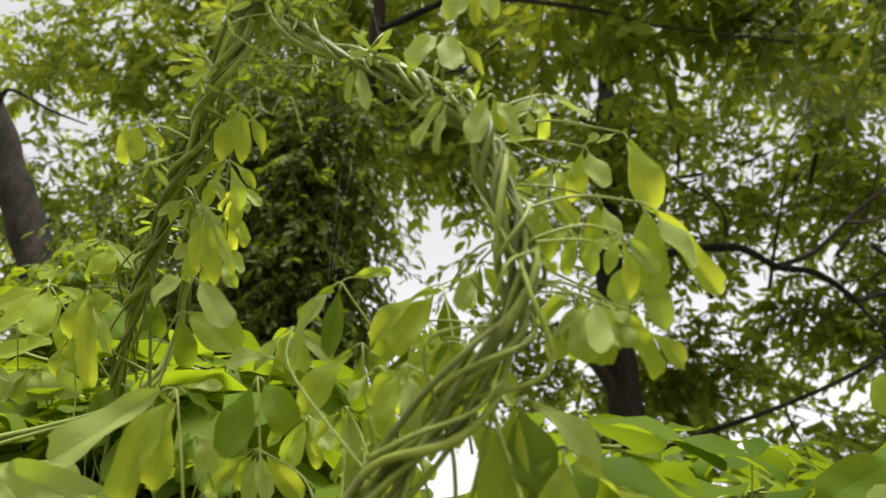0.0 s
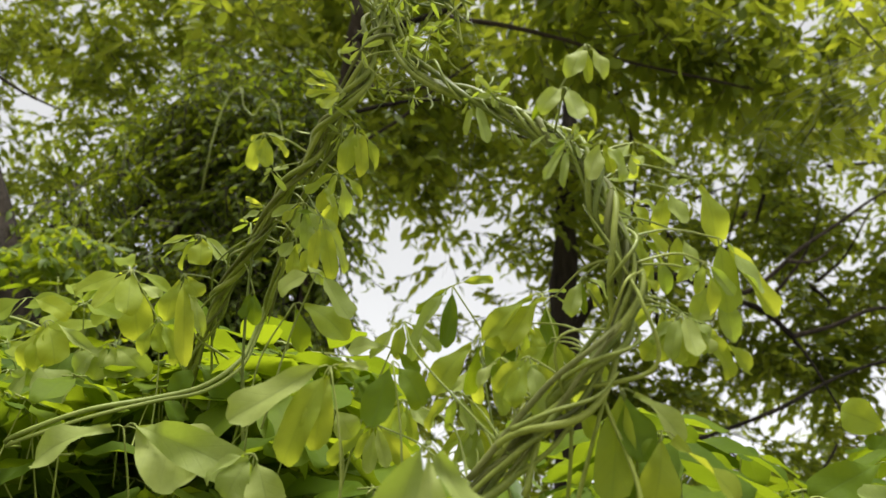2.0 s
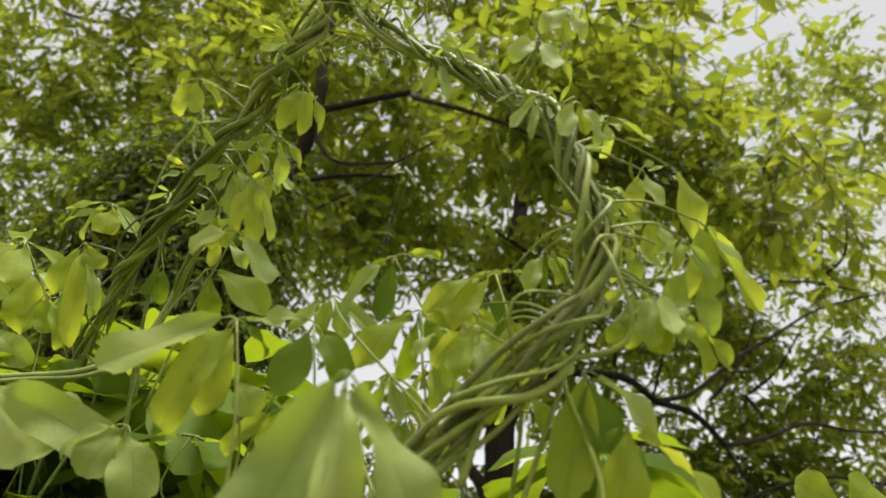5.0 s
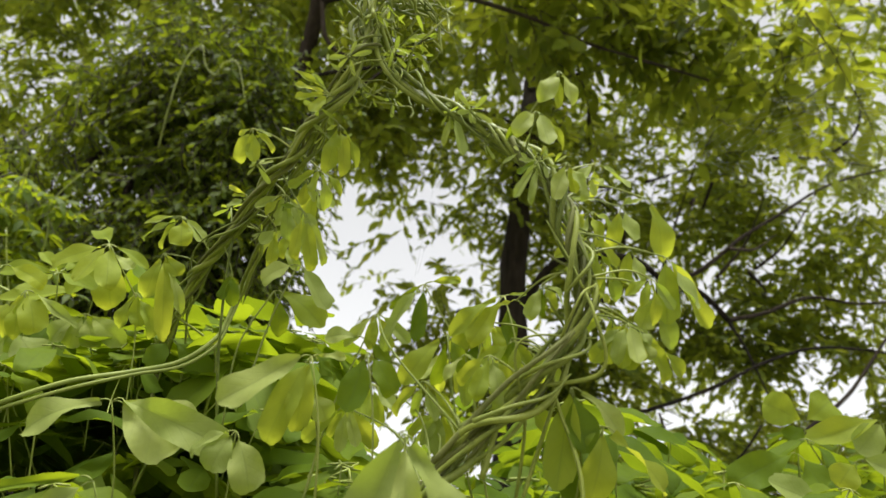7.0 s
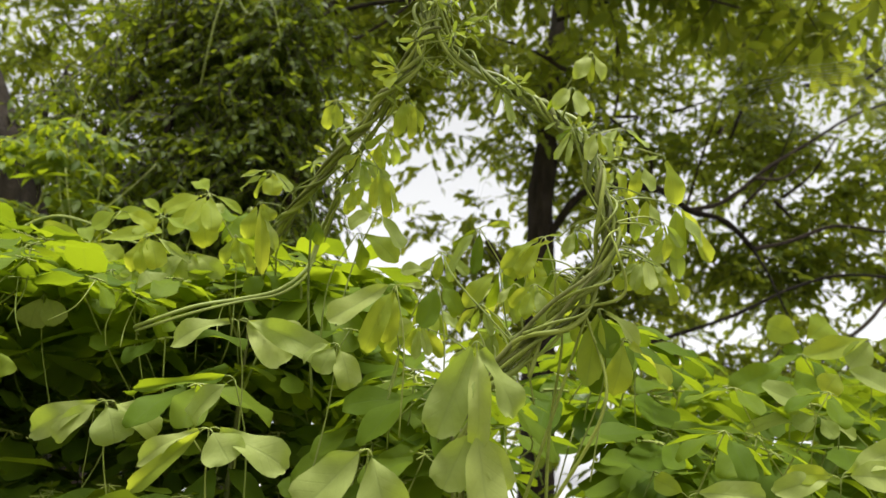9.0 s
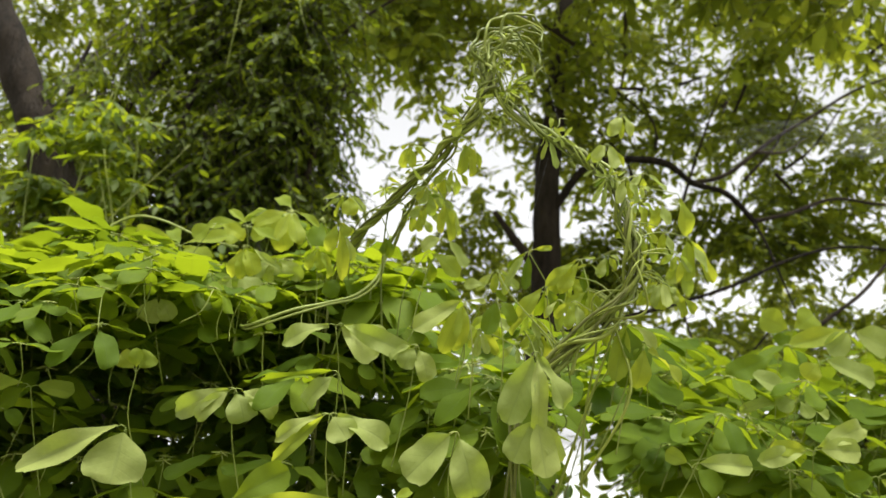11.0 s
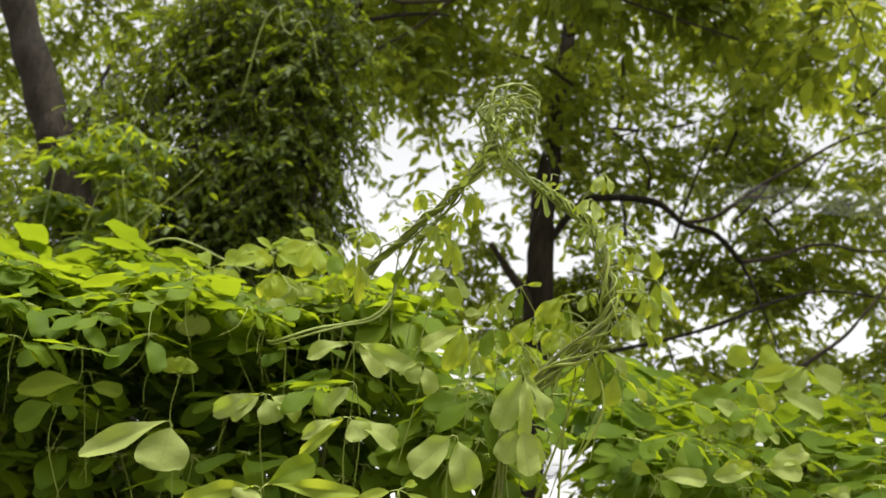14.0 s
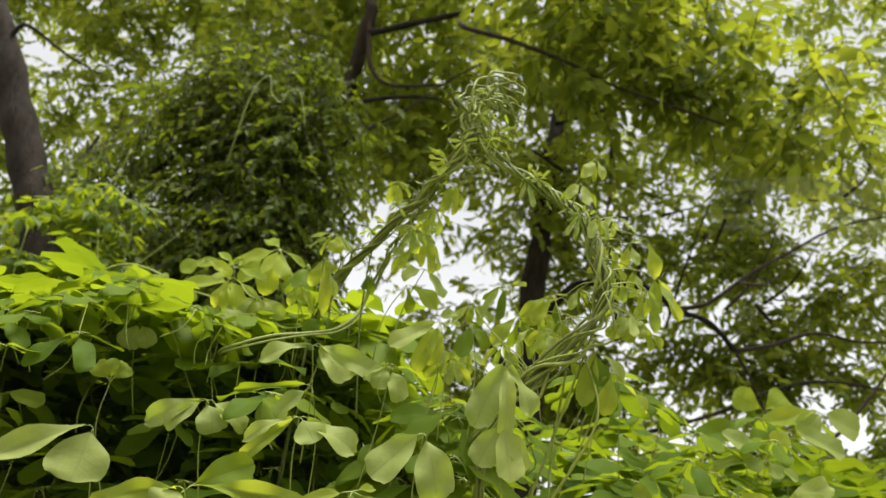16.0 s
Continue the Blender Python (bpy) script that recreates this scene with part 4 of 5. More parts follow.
palm(loop, (-0.060, 0.420, 1.760), (0.0, 0.43, 1.63), [((-0.090, 0.410, 1.711), 0.0108, "p"), ((-0.062, 0.414, 1.714), 0.0126, "l"), ((-0.031, 0.420, 1.769), 0.0075, "y"), ((-0.084, 0.420, 1.738), 0.0068, "l")], 722)
palm(loop, (0.001, 0.410, 1.756), (0.02, 0.4, 1.66), [((-0.040, 0.400, 1.722), 0.0140, "y"), ((-0.024, 0.398, 1.714), 0.0172, "y"), ((0.008, 0.406, 1.713), 0.0143, "l"), ((0.018, 0.410, 1.760), 0.0035, "p")], 723)
palm(loop, (-0.041, 0.400, 1.717), (-0.01, 0.41, 1.6), [((-0.071, 0.392, 1.680), 0.0190, "y"), ((-0.025, 0.400, 1.691), 0.0130, "l"), ((-0.044, 0.420, 1.681), 0.0109, "l")], 724)
palm(loop, (0.004, 0.390, 1.718), None, [((0.022, 0.390, 1.694), 0.0147, "y"), ((-0.000, 0.390, 1.696), 0.0097, "l")], 725)
palm(loop, (-0.015, 0.410, 1.719), (0.0, 0.41, 1.6), [((-0.005, 0.404, 1.685), 0.0173, "y"), ((-0.025, 0.410, 1.692), 0.0141, "l")], 726)
palm(loop, (-0.287, 0.560, 1.845), None, [((-0.320, 0.560, 1.834), 0.0075, "p"), ((-0.320, 0.560, 1.819), 0.0058, "p"), ((-0.304, 0.560, 1.814), 0.0069, "y"), ((-0.280, 0.550, 1.814), 0.0246, "y"), ((-0.262, 0.560, 1.824), 0.0147, "p")], 729)
palm(loop, (-0.295, 0.560, 1.806), None, [((-0.304, 0.560, 1.763), 0.0190, "y"), ((-0.276, 0.552, 1.729), 0.0173, "y"), ((-0.266, 0.560, 1.752), 0.0099, "p"), ((-0.277, 0.560, 1.787), 0.0190, "y")], 730)
palm(loop, (-0.216, 0.490, 1.843), None, [((-0.234, 0.490, 1.832), 0.0103, "p"), ((-0.236, 0.490, 1.852), 0.0047, "y"), ((-0.231, 0.490, 1.844), 0.0041, "y")], 732)
palm(loop, (-0.164, 0.450, 1.820), None, [((-0.165, 0.450, 1.778), 0.0115, "y"), ((-0.148, 0.444, 1.771), 0.0132, "y"), ((-0.138, 0.450, 1.780), 0.0083, "p"), ((-0.183, 0.450, 1.823), 0.0057, "l"), ((-0.153, 0.450, 1.808), 0.0113, "p")], 733)
palm(loop, (-0.166, 0.460, 1.854), None, [((-0.167, 0.460, 1.830), 0.0097, "y"), ((-0.157, 0.460, 1.835), 0.0078, "p")], 734)
palm(loop, (-0.189, 0.500, 1.822), None, [((-0.188, 0.500, 1.789), 0.0111, "y"), ((-0.200, 0.500, 1.806), 0.0132, "p")], 735)
palm(loop, (-0.226, 0.540, 1.789), None, [((-0.220, 0.540, 1.760), 0.0132, "l"), ((-0.232, 0.540, 1.763), 0.0106, "l")], 739)


def small_leaves():
    """Young drooping leaves, each of a few narrow blades, that crowd the right side of the loop and its foot."""
    gen = np.random.default_rng(39)
    R_, L_ = spline(RIGHT, 80), spline(LEFT, 60)
    spots = [R_[int(i)] + np.array([gen.uniform(0.012, 0.060), gen.uniform(0.0, 0.07), gen.uniform(-0.01, 0.02)]) for i in gen.uniform(24, 50, 9)]
    spots += [R_[int(i)] + np.array([gen.uniform(-0.05, -0.015), gen.uniform(0.02, 0.09), gen.uniform(-0.01, 0.02)]) for i in gen.uniform(12, 26, 7)]
    spots += [L_[int(i)] + np.array([gen.uniform(0.01, 0.04), gen.uniform(0.0, 0.05), gen.uniform(-0.02, 0.01)]) for i in gen.uniform(14, 34, 6)]
    spots += [np.array([gen.uniform(-0.12, 0.03), gen.uniform(0.42, 0.52), gen.uniform(1.66, 1.74)]) for _ in range(8)]
    for k, hub in enumerate(spots):
        blades = []
        for a in np.linspace(-1, 1, int(gen.integers(3, 6))) + gen.normal(0, 0.12):
            length = gen.uniform(0.024, 0.040)
            way = unit(np.array([0.75 * a, gen.normal(-0.1, 0.25), -1.0 + 0.3 * abs(a)]))
            blades.append((tuple(hub + way * length), length * gen.uniform(0.28, 0.38), "y" if gen.random() < 0.6 else "p"))
        palm(loop, hub, None, blades, 830 + k)


small_leaves()


# ---------------------------------------------------------------- hedge
hedge = thing("vine_hedge", (-0.6, 0.9, 0), "dense mound of five-leaflet green climbing vine", "hedge")
hedge_r = thing("vine_hedge", (0.7, 1.0, 0), "looser low mound of five-leaflet green climbing vine", "hedge")

HEDGE_LEAVES = [  # hub, foot, axis, droop, size, leaflets, fan, start
    ((-0.390, 0.780, 1.870), (-0.37, 0.83, 1.72), (0, -0.1, 1), 38, 0.052, 5, 360, 40),
    ((-0.330, 0.700, 1.845), (-0.31, 0.74, 1.70), (0, -0.1, 1), 55, 0.050, 5, 360, 10),
]
RIGHT_LEAVES = [
    ((0.262, 0.561, 1.658), (0.27, 0.60, 1.52), (0, -0.2, 1), 20, 0.052, 5, 360, 0),
    ((0.355, 0.530, 1.660), (0.37, 0.56, 1.52), (0.1, -0.3, 1), 24, 0.052, 5, 360, 0),
    ((0.303, 0.783, 1.740), (0.31, 0.82, 1.60), (0, -0.1, 1), 14, 0.062, 5, 360, 0),
    ((0.640, 0.920, 1.810), (0.65, 0.95, 1.67), (0, -0.1, 1), 18, 0.060, 5, 360, 0),
    ((0.430, 0.70, 1.735), (0.44, 0.74, 1.60), (0, -0.2, 1), 22, 0.056, 5, 360, 0),
    ((0.20, 0.46, 1.60), (0.21, 0.50, 1.46), (0, -0.3, 1), 30, 0.050, 5, 360, 0),
]
for i, row in enumerate(HEDGE_LEAVES):
    hero_leaf(hedge, *row, seed=200 + i)
for i, row in enumerate(RIGHT_LEAVES):
    hero_leaf(hedge_r, *row, seed=300 + i)

# leaves at the front of the hedge: hub, foot of the stalk, blades or tips
palm(hedge, (0.041, 0.365, 1.682), (0.03, 0.4, 1.54), [((0.050, 0.355, 1.640), 0.0220, "l"), ((0.081, 0.359, 1.656), 0.0149, "p"), ((0.031, 0.357, 1.616), 0.0210, "y")], 727)
palm(hedge, (0.062, 0.360, 1.658), (0.05, 0.4, 1.54), [((0.104, 0.350, 1.622), 0.0187, "y"), ((0.056, 0.354, 1.612), 0.0212, "y"), ((0.040, 0.360, 1.643), 0.0114, "l")], 728)
palm(hedge, (-0.323, 0.600, 1.776), (-0.31, 0.62, 1.66), [((-0.333, 0.600, 1.741), 0.0130, "y"), ((-0.312, 0.600, 1.744), 0.0164, "y"), ((-0.295, 0.600, 1.738), 0.0128, "y")], 731)
palm(hedge, (-0.159, 0.440, 1.769), (-0.185, 0.47, 1.66), [((-0.186, 0.440, 1.756), 0.0171, "p"), ((-0.130, 0.434, 1.736), 0.0184, "p")], 736)
palm(hedge, (-0.177, 0.470, 1.755), (-0.2, 0.5, 1.64), [((-0.133, 0.460, 1.736), 0.0265, "y"), ((-0.164, 0.470, 1.721), 0.0139, "l")], 737)
palm(hedge, (-0.099, 0.440, 1.717), (-0.13, 0.46, 1.58), [((-0.130, 0.440, 1.717), 0.0131, "p"), ((-0.078, 0.440, 1.702), 0.0113, "l")], 738)
palm(hedge, (-0.133, 0.386, 1.686), (-0.115, 0.41, 1.56), [((-0.187, 0.374, 1.649), 0.0214, "p"), ((-0.154, 0.376, 1.630), 0.0189, "y"), ((-0.137, 0.380, 1.637), 0.0167, "y"), ((-0.110, 0.386, 1.689), 0.0055, "p"), ((-0.113, 0.396, 1.676), 0.0063, "l")], 740)
palm(hedge, (-0.096, 0.400, 1.697), (-0.08, 0.42, 1.56), [((-0.105, 0.392, 1.654), 0.0187, "l"), ((-0.074, 0.394, 1.671), 0.0174, "l")], 741)
palm(hedge, (-0.132, 0.420, 1.668), (-0.13, 0.45, 1.58), [((-0.117, 0.420, 1.652), 0.0165, "p"), ((-0.141, 0.420, 1.651), 0.0107, "l")], 742)
palm(hedge, (-0.274, 0.456, 1.651), (-0.26, 0.49, 1.52), [((-0.336, 0.456, 1.629), 0.0227, "p"), ((-0.217, 0.451, 1.628), 0.0485, "p"), ((-0.185, 0.436, 1.627), 0.0256, "p")], 743)
palm(hedge, (-0.179, 0.430, 1.637), (-0.19, 0.46, 1.5), [((-0.192, 0.424, 1.610), 0.0209, "p"), ((-0.161, 0.418, 1.600), 0.0229, "p"), ((-0.210, 0.430, 1.623), 0.0102, "p")], 744)
palm(hedge, (-0.289, 0.630, 1.742), (-0.298, 0.670, 1.603), [((-0.242, 0.630, 1.710), 0.0257, "l"), ((-0.300, 0.620, 1.713), 0.0268, "l")], 745)
palm(hedge, (-0.422, 0.600, 1.764), (-0.42, 0.64, 1.62), [((-0.435, 0.600, 1.719), 0.0173, "y"), ((-0.418, 0.590, 1.718), 0.0157, "y"), ((-0.398, 0.590, 1.727), 0.0252, "y"), ((-0.367, 0.600, 1.737), 0.0096, "p")], 746)
palm(hedge, (-0.403, 0.720, 1.852), (-0.43, 0.77, 1.66), [((-0.449, 0.720, 1.838), 0.0087, "p"), ((-0.464, 0.720, 1.821), 0.0087, "p"), ((-0.429, 0.710, 1.798), 0.0254, "y"), ((-0.370, 0.720, 1.841), 0.0169, "p"), ((-0.383, 0.710, 1.791), 0.0332, "y")], 747)
palm(hedge, (-0.479, 0.660, 1.804), (-0.55, 0.7, 1.66), [((-0.434, 0.660, 1.793), 0.0201, "y"), ((-0.508, 0.660, 1.781), 0.0277, "y")], 748)
palm(hedge, (-0.073, 0.285, 1.628), (-0.053, 0.335, 1.498), [((-0.096, 0.285, 1.559), 0.0284, "p"), ((-0.065, 0.275, 1.555), 0.0164, "p"), ((-0.037, 0.285, 1.579), 0.0217, "p")], 760)
palm(hedge, (-0.069, 0.290, 1.568), (-0.049, 0.340, 1.438), [((-0.087, 0.290, 1.525), 0.0269, "p"), ((-0.055, 0.280, 1.515), 0.0292, "p"), ((-0.039, 0.290, 1.528), 0.0186, "p")], 761)
palm(hedge, (-0.263, 0.360, 1.550), (-0.243, 0.410, 1.420), [((-0.317, 0.360, 1.522), 0.0145, "p"), ((-0.311, 0.350, 1.500), 0.0130, "y"), ((-0.242, 0.350, 1.528), 0.0310, "p"), ((-0.198, 0.360, 1.529), 0.0262, "p")], 762)
palm(hedge, (-0.481, 0.440, 1.513), (-0.461, 0.490, 1.383), [((-0.576, 0.420, 1.464), 0.0286, "p"), ((-0.481, 0.420, 1.458), 0.0598, "p")], 763)
palm(hedge, (-0.377, 0.460, 1.567), (-0.357, 0.510, 1.437), [((-0.442, 0.460, 1.534), 0.0240, "p"), ((-0.414, 0.450, 1.533), 0.0192, "p"), ((-0.359, 0.450, 1.534), 0.0336, "p"), ((-0.326, 0.460, 1.548), 0.0250, "p")], 764)
palm(hedge, (-0.140, 0.300, 1.546), (-0.120, 0.350, 1.416), [((-0.184, 0.300, 1.501), 0.0341, "p"), ((-0.179, 0.310, 1.522), 0.0185, "p"), ((-0.118, 0.290, 1.490), 0.0353, "p")], 765)
palm(hedge, (-0.342, 0.300, 1.460), (-0.322, 0.350, 1.330), [((-0.428, 0.300, 1.440), 0.0214, "y"), ((-0.354, 0.290, 1.442), 0.0428, "p"), ((-0.237, 0.300, 1.471), 0.0171, "y"), ((-0.291, 0.320, 1.495), 0.0288, "l")], 766)
palm(hedge, (-0.261, 0.420, 1.594), (-0.241, 0.470, 1.464), [((-0.300, 0.420, 1.558), 0.0239, "p"), ((-0.345, 0.420, 1.579), 0.0092, "l")], 767)
palm(hedge, (-0.500, 0.500, 1.574), (-0.480, 0.550, 1.444), [((-0.524, 0.500, 1.594), 0.0207, "y"), ((-0.486, 0.500, 1.598), 0.0236, "y"), ((-0.503, 0.490, 1.600), 0.0157, "y")], 768)
palm(hedge, (-0.635, 0.550, 1.545), (-0.615, 0.600, 1.415), [((-0.723, 0.550, 1.532), 0.0355, "y"), ((-0.584, 0.550, 1.545), 0.0220, "y"), ((-0.684, 0.570, 1.513), 0.0267, "l")], 769)
palm(hedge, (-0.660, 0.540, 1.517), (-0.640, 0.590, 1.387), [((-0.709, 0.540, 1.482), 0.0403, "l"), ((-0.633, 0.540, 1.504), 0.0171, "l")], 770)
palm(hedge, (-0.430, 0.620, 1.727), (-0.410, 0.670, 1.597), [((-0.455, 0.620, 1.682), 0.0299, "p"), ((-0.395, 0.610, 1.702), 0.0346, "p"), ((-0.437, 0.620, 1.709), 0.0229, "p")], 771)
palm(hedge, (-0.386, 0.660, 1.764), (-0.366, 0.710, 1.634), [((-0.416, 0.660, 1.734), 0.0218, "p"), ((-0.394, 0.660, 1.728), 0.0218, "p"), ((-0.367, 0.660, 1.732), 0.0235, "p"), ((-0.343, 0.660, 1.740), 0.0217, "p")], 772)
palm(hedge, (-0.534, 0.640, 1.687), (-0.514, 0.690, 1.557), [((-0.543, 0.640, 1.648), 0.0308, "p"), ((-0.511, 0.640, 1.656), 0.0252, "p")], 773)
palm(hedge_r, (0.352, 0.550, 1.636), (0.372, 0.600, 1.506), [((0.291, 0.550, 1.663), 0.0272, "p"), ((0.277, 0.550, 1.620), 0.0153, "p"), ((0.321, 0.540, 1.619), 0.0200, "p"), ((0.367, 0.540, 1.613), 0.0222, "p"), ((0.398, 0.550, 1.617), 0.0170, "p")], 774)
palm(hedge_r, (0.431, 0.620, 1.701), (0.451, 0.670, 1.571), [((0.519, 0.620, 1.683), 0.0376, "p"), ((0.409, 0.620, 1.677), 0.0300, "y")], 775)
palm(hedge_r, (0.579, 0.760, 1.778), (0.599, 0.810, 1.648), [((0.649, 0.760, 1.761), 0.0528, "p"), ((0.472, 0.760, 1.746), 0.0315, "y"), ((0.534, 0.750, 1.737), 0.0411, "p")], 776)
palm(hedge_r, (0.497, 0.800, 1.772), (0.517, 0.850, 1.642), [((0.543, 0.800, 1.816), 0.0427, "y"), ((0.444, 0.800, 1.797), 0.0413, "y"), ((0.471, 0.800, 1.750), 0.0276, "l")], 777)
palm(hedge_r, (0.366, 0.620, 1.701), (0.386, 0.670, 1.571), [((0.290, 0.620, 1.665), 0.0344, "l"), ((0.386, 0.610, 1.669), 0.0393, "l")], 778)
palm(hedge_r, (0.329, 0.480, 1.567), (0.349, 0.530, 1.437), [((0.402, 0.480, 1.607), 0.0252, "p"), ((0.385, 0.470, 1.574), 0.0301, "p"), ((0.264, 0.480, 1.552), 0.0219, "p"), ((0.279, 0.480, 1.568), 0.0187, "y")], 779)
palm(hedge_r, (0.145, 0.420, 1.535), (0.165, 0.470, 1.405), [((0.218, 0.420, 1.543), 0.0236, "p"), ((0.115, 0.420, 1.548), 0.0181, "y"), ((0.177, 0.410, 1.512), 0.0275, "l")], 780)
palm(hedge_r, (0.429, 0.500, 1.545), (0.449, 0.550, 1.415), [((0.486, 0.500, 1.557), 0.0190, "p"), ((0.388, 0.500, 1.533), 0.0254, "l"), ((0.454, 0.500, 1.525), 0.0280, "y")], 781)
fan_leaf(hedge, (-0.197, 0.270, 1.481), (-0.177, 0.320, 1.351), [(-0.237, 0.260, 1.466), (-0.202, 0.250, 1.449), (-0.157, 0.260, 1.466), (-0.176, 0.300, 1.489)], 1.35, 2, 402)
fan_leaf(hedge_r, (0.164, 0.600, 1.706), (0.174, 0.630, 1.576), [(0.253, 0.580, 1.678), (0.130, 0.600, 1.696), (0.141, 0.570, 1.662), (0.210, 0.590, 1.680), (0.210, 0.650, 1.722)], 1.0, False, 435)
fan_leaf(hedge, (-0.563, 0.800, 1.793), (-0.533, 0.850, 1.643), [(-0.653, 0.830, 1.811), (-0.596, 0.750, 1.753), (-0.505, 0.750, 1.765), (-0.474, 0.820, 1.829), (-0.597, 0.850, 1.832)], 1.3, True, 451)
fan_leaf(hedge, (-0.440, 0.700, 1.816), (-0.410, 0.750, 1.666), [(-0.504, 0.700, 1.812), (-0.455, 0.660, 1.776), (-0.386, 0.660, 1.790), (-0.419, 0.740, 1.859), (-0.478, 0.730, 1.846)], 1.4, True, 452)
fan_leaf(hedge, (-0.506, 0.640, 1.719), (-0.476, 0.690, 1.569), [(-0.586, 0.630, 1.691), (-0.552, 0.670, 1.722), (-0.474, 0.600, 1.700), (-0.487, 0.660, 1.736)], 1.2, False, 453)
fan_leaf(hedge, (-0.367, 0.620, 1.829), (-0.337, 0.670, 1.679), [(-0.418, 0.620, 1.799), (-0.377, 0.590, 1.776), (-0.348, 0.590, 1.775), (-0.325, 0.620, 1.812), (-0.397, 0.660, 1.859)], 1.4, True, 456)
fan_leaf(hedge, (-0.439, 0.720, 1.773), (-0.419, 0.770, 1.623), [(-0.467, 0.700, 1.720), (-0.431, 0.680, 1.731), (-0.403, 0.690, 1.726), (-0.392, 0.720, 1.764)], 1.2, False, 464)
fan_leaf(hedge, (-0.473, 0.660, 1.730), (-0.453, 0.710, 1.580), [(-0.520, 0.640, 1.693), (-0.466, 0.620, 1.686), (-0.445, 0.640, 1.722), (-0.407, 0.630, 1.692)], 1.2, False, 466)


def top_left(x, y):
    """Height of the mound's leafy top."""
    back = np.clip((y - 0.42) / 0.55, 0, 1)
    return 1.60 + 0.235 * back**0.75 + 0.05 * np.clip(x + 0.75, -0.5, 0.5) + 0.018 * np.sin(x * 17 + y * 7)


def top_right(x, y):
    return 1.56 + 0.25 * np.clip((y - 0.42) / 0.9, 0, 1.2) + 0.09 * np.clip(x - 0.25, -0.2, 0.9) * np.clip(y - 0.4, 0, 1) + 0.02 * np.sin(x * 13 + y * 9)


def hedge_points(n, x0, x1, y0, y1, top, depth, gen, power=1.8):
    x = gen.uniform(x0, x1, n)
    y = gen.uniform(y0, y1, n)
    d = depth * gen.uniform(0, 1, n) ** power
    return np.stack([x, y, top(x, y) - d], -1), d


def too_near(q, gap=0.055):
    """Keeps the scattered leaves clear of the loop and of the leaves placed one by one."""
    fixed = np.array([r[0] for r in HEDGE_LEAVES + RIGHT_LEAVES] + [tuple(h) for h in FAN_HUBS])
    bad = np.zeros(len(q), bool)
    for c in fixed:
        bad |= np.linalg.norm(q - c, axis=1) < gap
    for c in np.concatenate([spline(RUN[:7], 14), spline(LEFT, 12)]):
        line = c + np.array([0, -0.06, -0.01])
        bad |= np.linalg.norm((q - line) * np.array([1, 0.5, 1]), axis=1) < 0.05
    # the way to the runner and the foot of the left side stays open from the front
    eye = np.array([-0.17, -0.25, 1.56])
    for c in np.concatenate([spline(RUN[:7], 16), spline(LEFT[1:7], 14)]):
        way = (c - eye) / np.linalg.norm(c - eye)
        along = (q - eye) @ way
        off = np.linalg.norm(q - eye - along[:, None] * way, axis=1)
        bad |= (off < 0.062) & (q[:, 1] < c[1] + 0.03)
    bad |= (np.abs(q[:, 0] + 0.08) < 0.15) & (q[:, 1] < 0.60) & (q[:, 2] > 1.73)
    return bad


def leaf_pieces(parent, hubs, axes, droops, sizes, seed):
    """Leaves near the camera: each one a part, on a few shared meshes."""
    gen = np.random.default_rng(seed)
    shared = {}
    for h, a, d, s in zip(hubs, axes, droops, sizes):
        key = (int(np.clip((d + 10) // 12, 0, 4)), int(gen.integers(3)))
        if key not in shared:
            g2 = np.random.default_rng(seed + key[0] * 10 + key[1])
            v, f, u, pet = leaf_cloud([np.zeros(3)], [np.array([0, 0, 1.0])], [key[0] * 12 - 6], [1.0], g2, WIDE, 0, 0.2)
            low = np.array([g2.uniform(-0.9, 0.9), g2.uniform(-0.7, 0.7), -1.0])
            pv, pf = tube(spline([low, low * 0.5 + np.append(g2.normal(0, 0.15, 2), -0.12), (0, 0, 0)], 7), 0.012, 5)
            stalks = [tube(np.array([(0, 0, 0), (0.18 * math.cos(w), 0.18 * math.sin(w), -0.02)]), 0.013, 4) for w in np.arange(5) * 1.256]
            v3, f3 = join([(pv, pf)] + stalks)
            me = mesh_of("leaf", np.concatenate([v, v3]), f + [x + len(v) for x in f3], M_LEAF, np.concatenate([u, np.full((len(v3), 2), 0.5)]))
            me.materials.append(M_PETIOLE)
            idx = np.zeros(len(me.polygons), np.int32)
            idx[sum(len(x) for x in f):] = 1
            me.polygons.foreach_set("material_index", idx)
            shared[key] = me
        ob = new("leaf", shared[key])
        rot = Vector(a).to_track_quat("Z", "Y").to_matrix().to_4x4() @ pose(0, 0, 0, 0, 0, gen.uniform(0, 360))
        ob.parent = parent
        ob.matrix_parent_inverse = Matrix.Translation(-Vector(parent.location))
        ob.matrix_basis = Matrix.Translation(h) @ rot @ Matrix.Diagonal((s, s, s, 1))


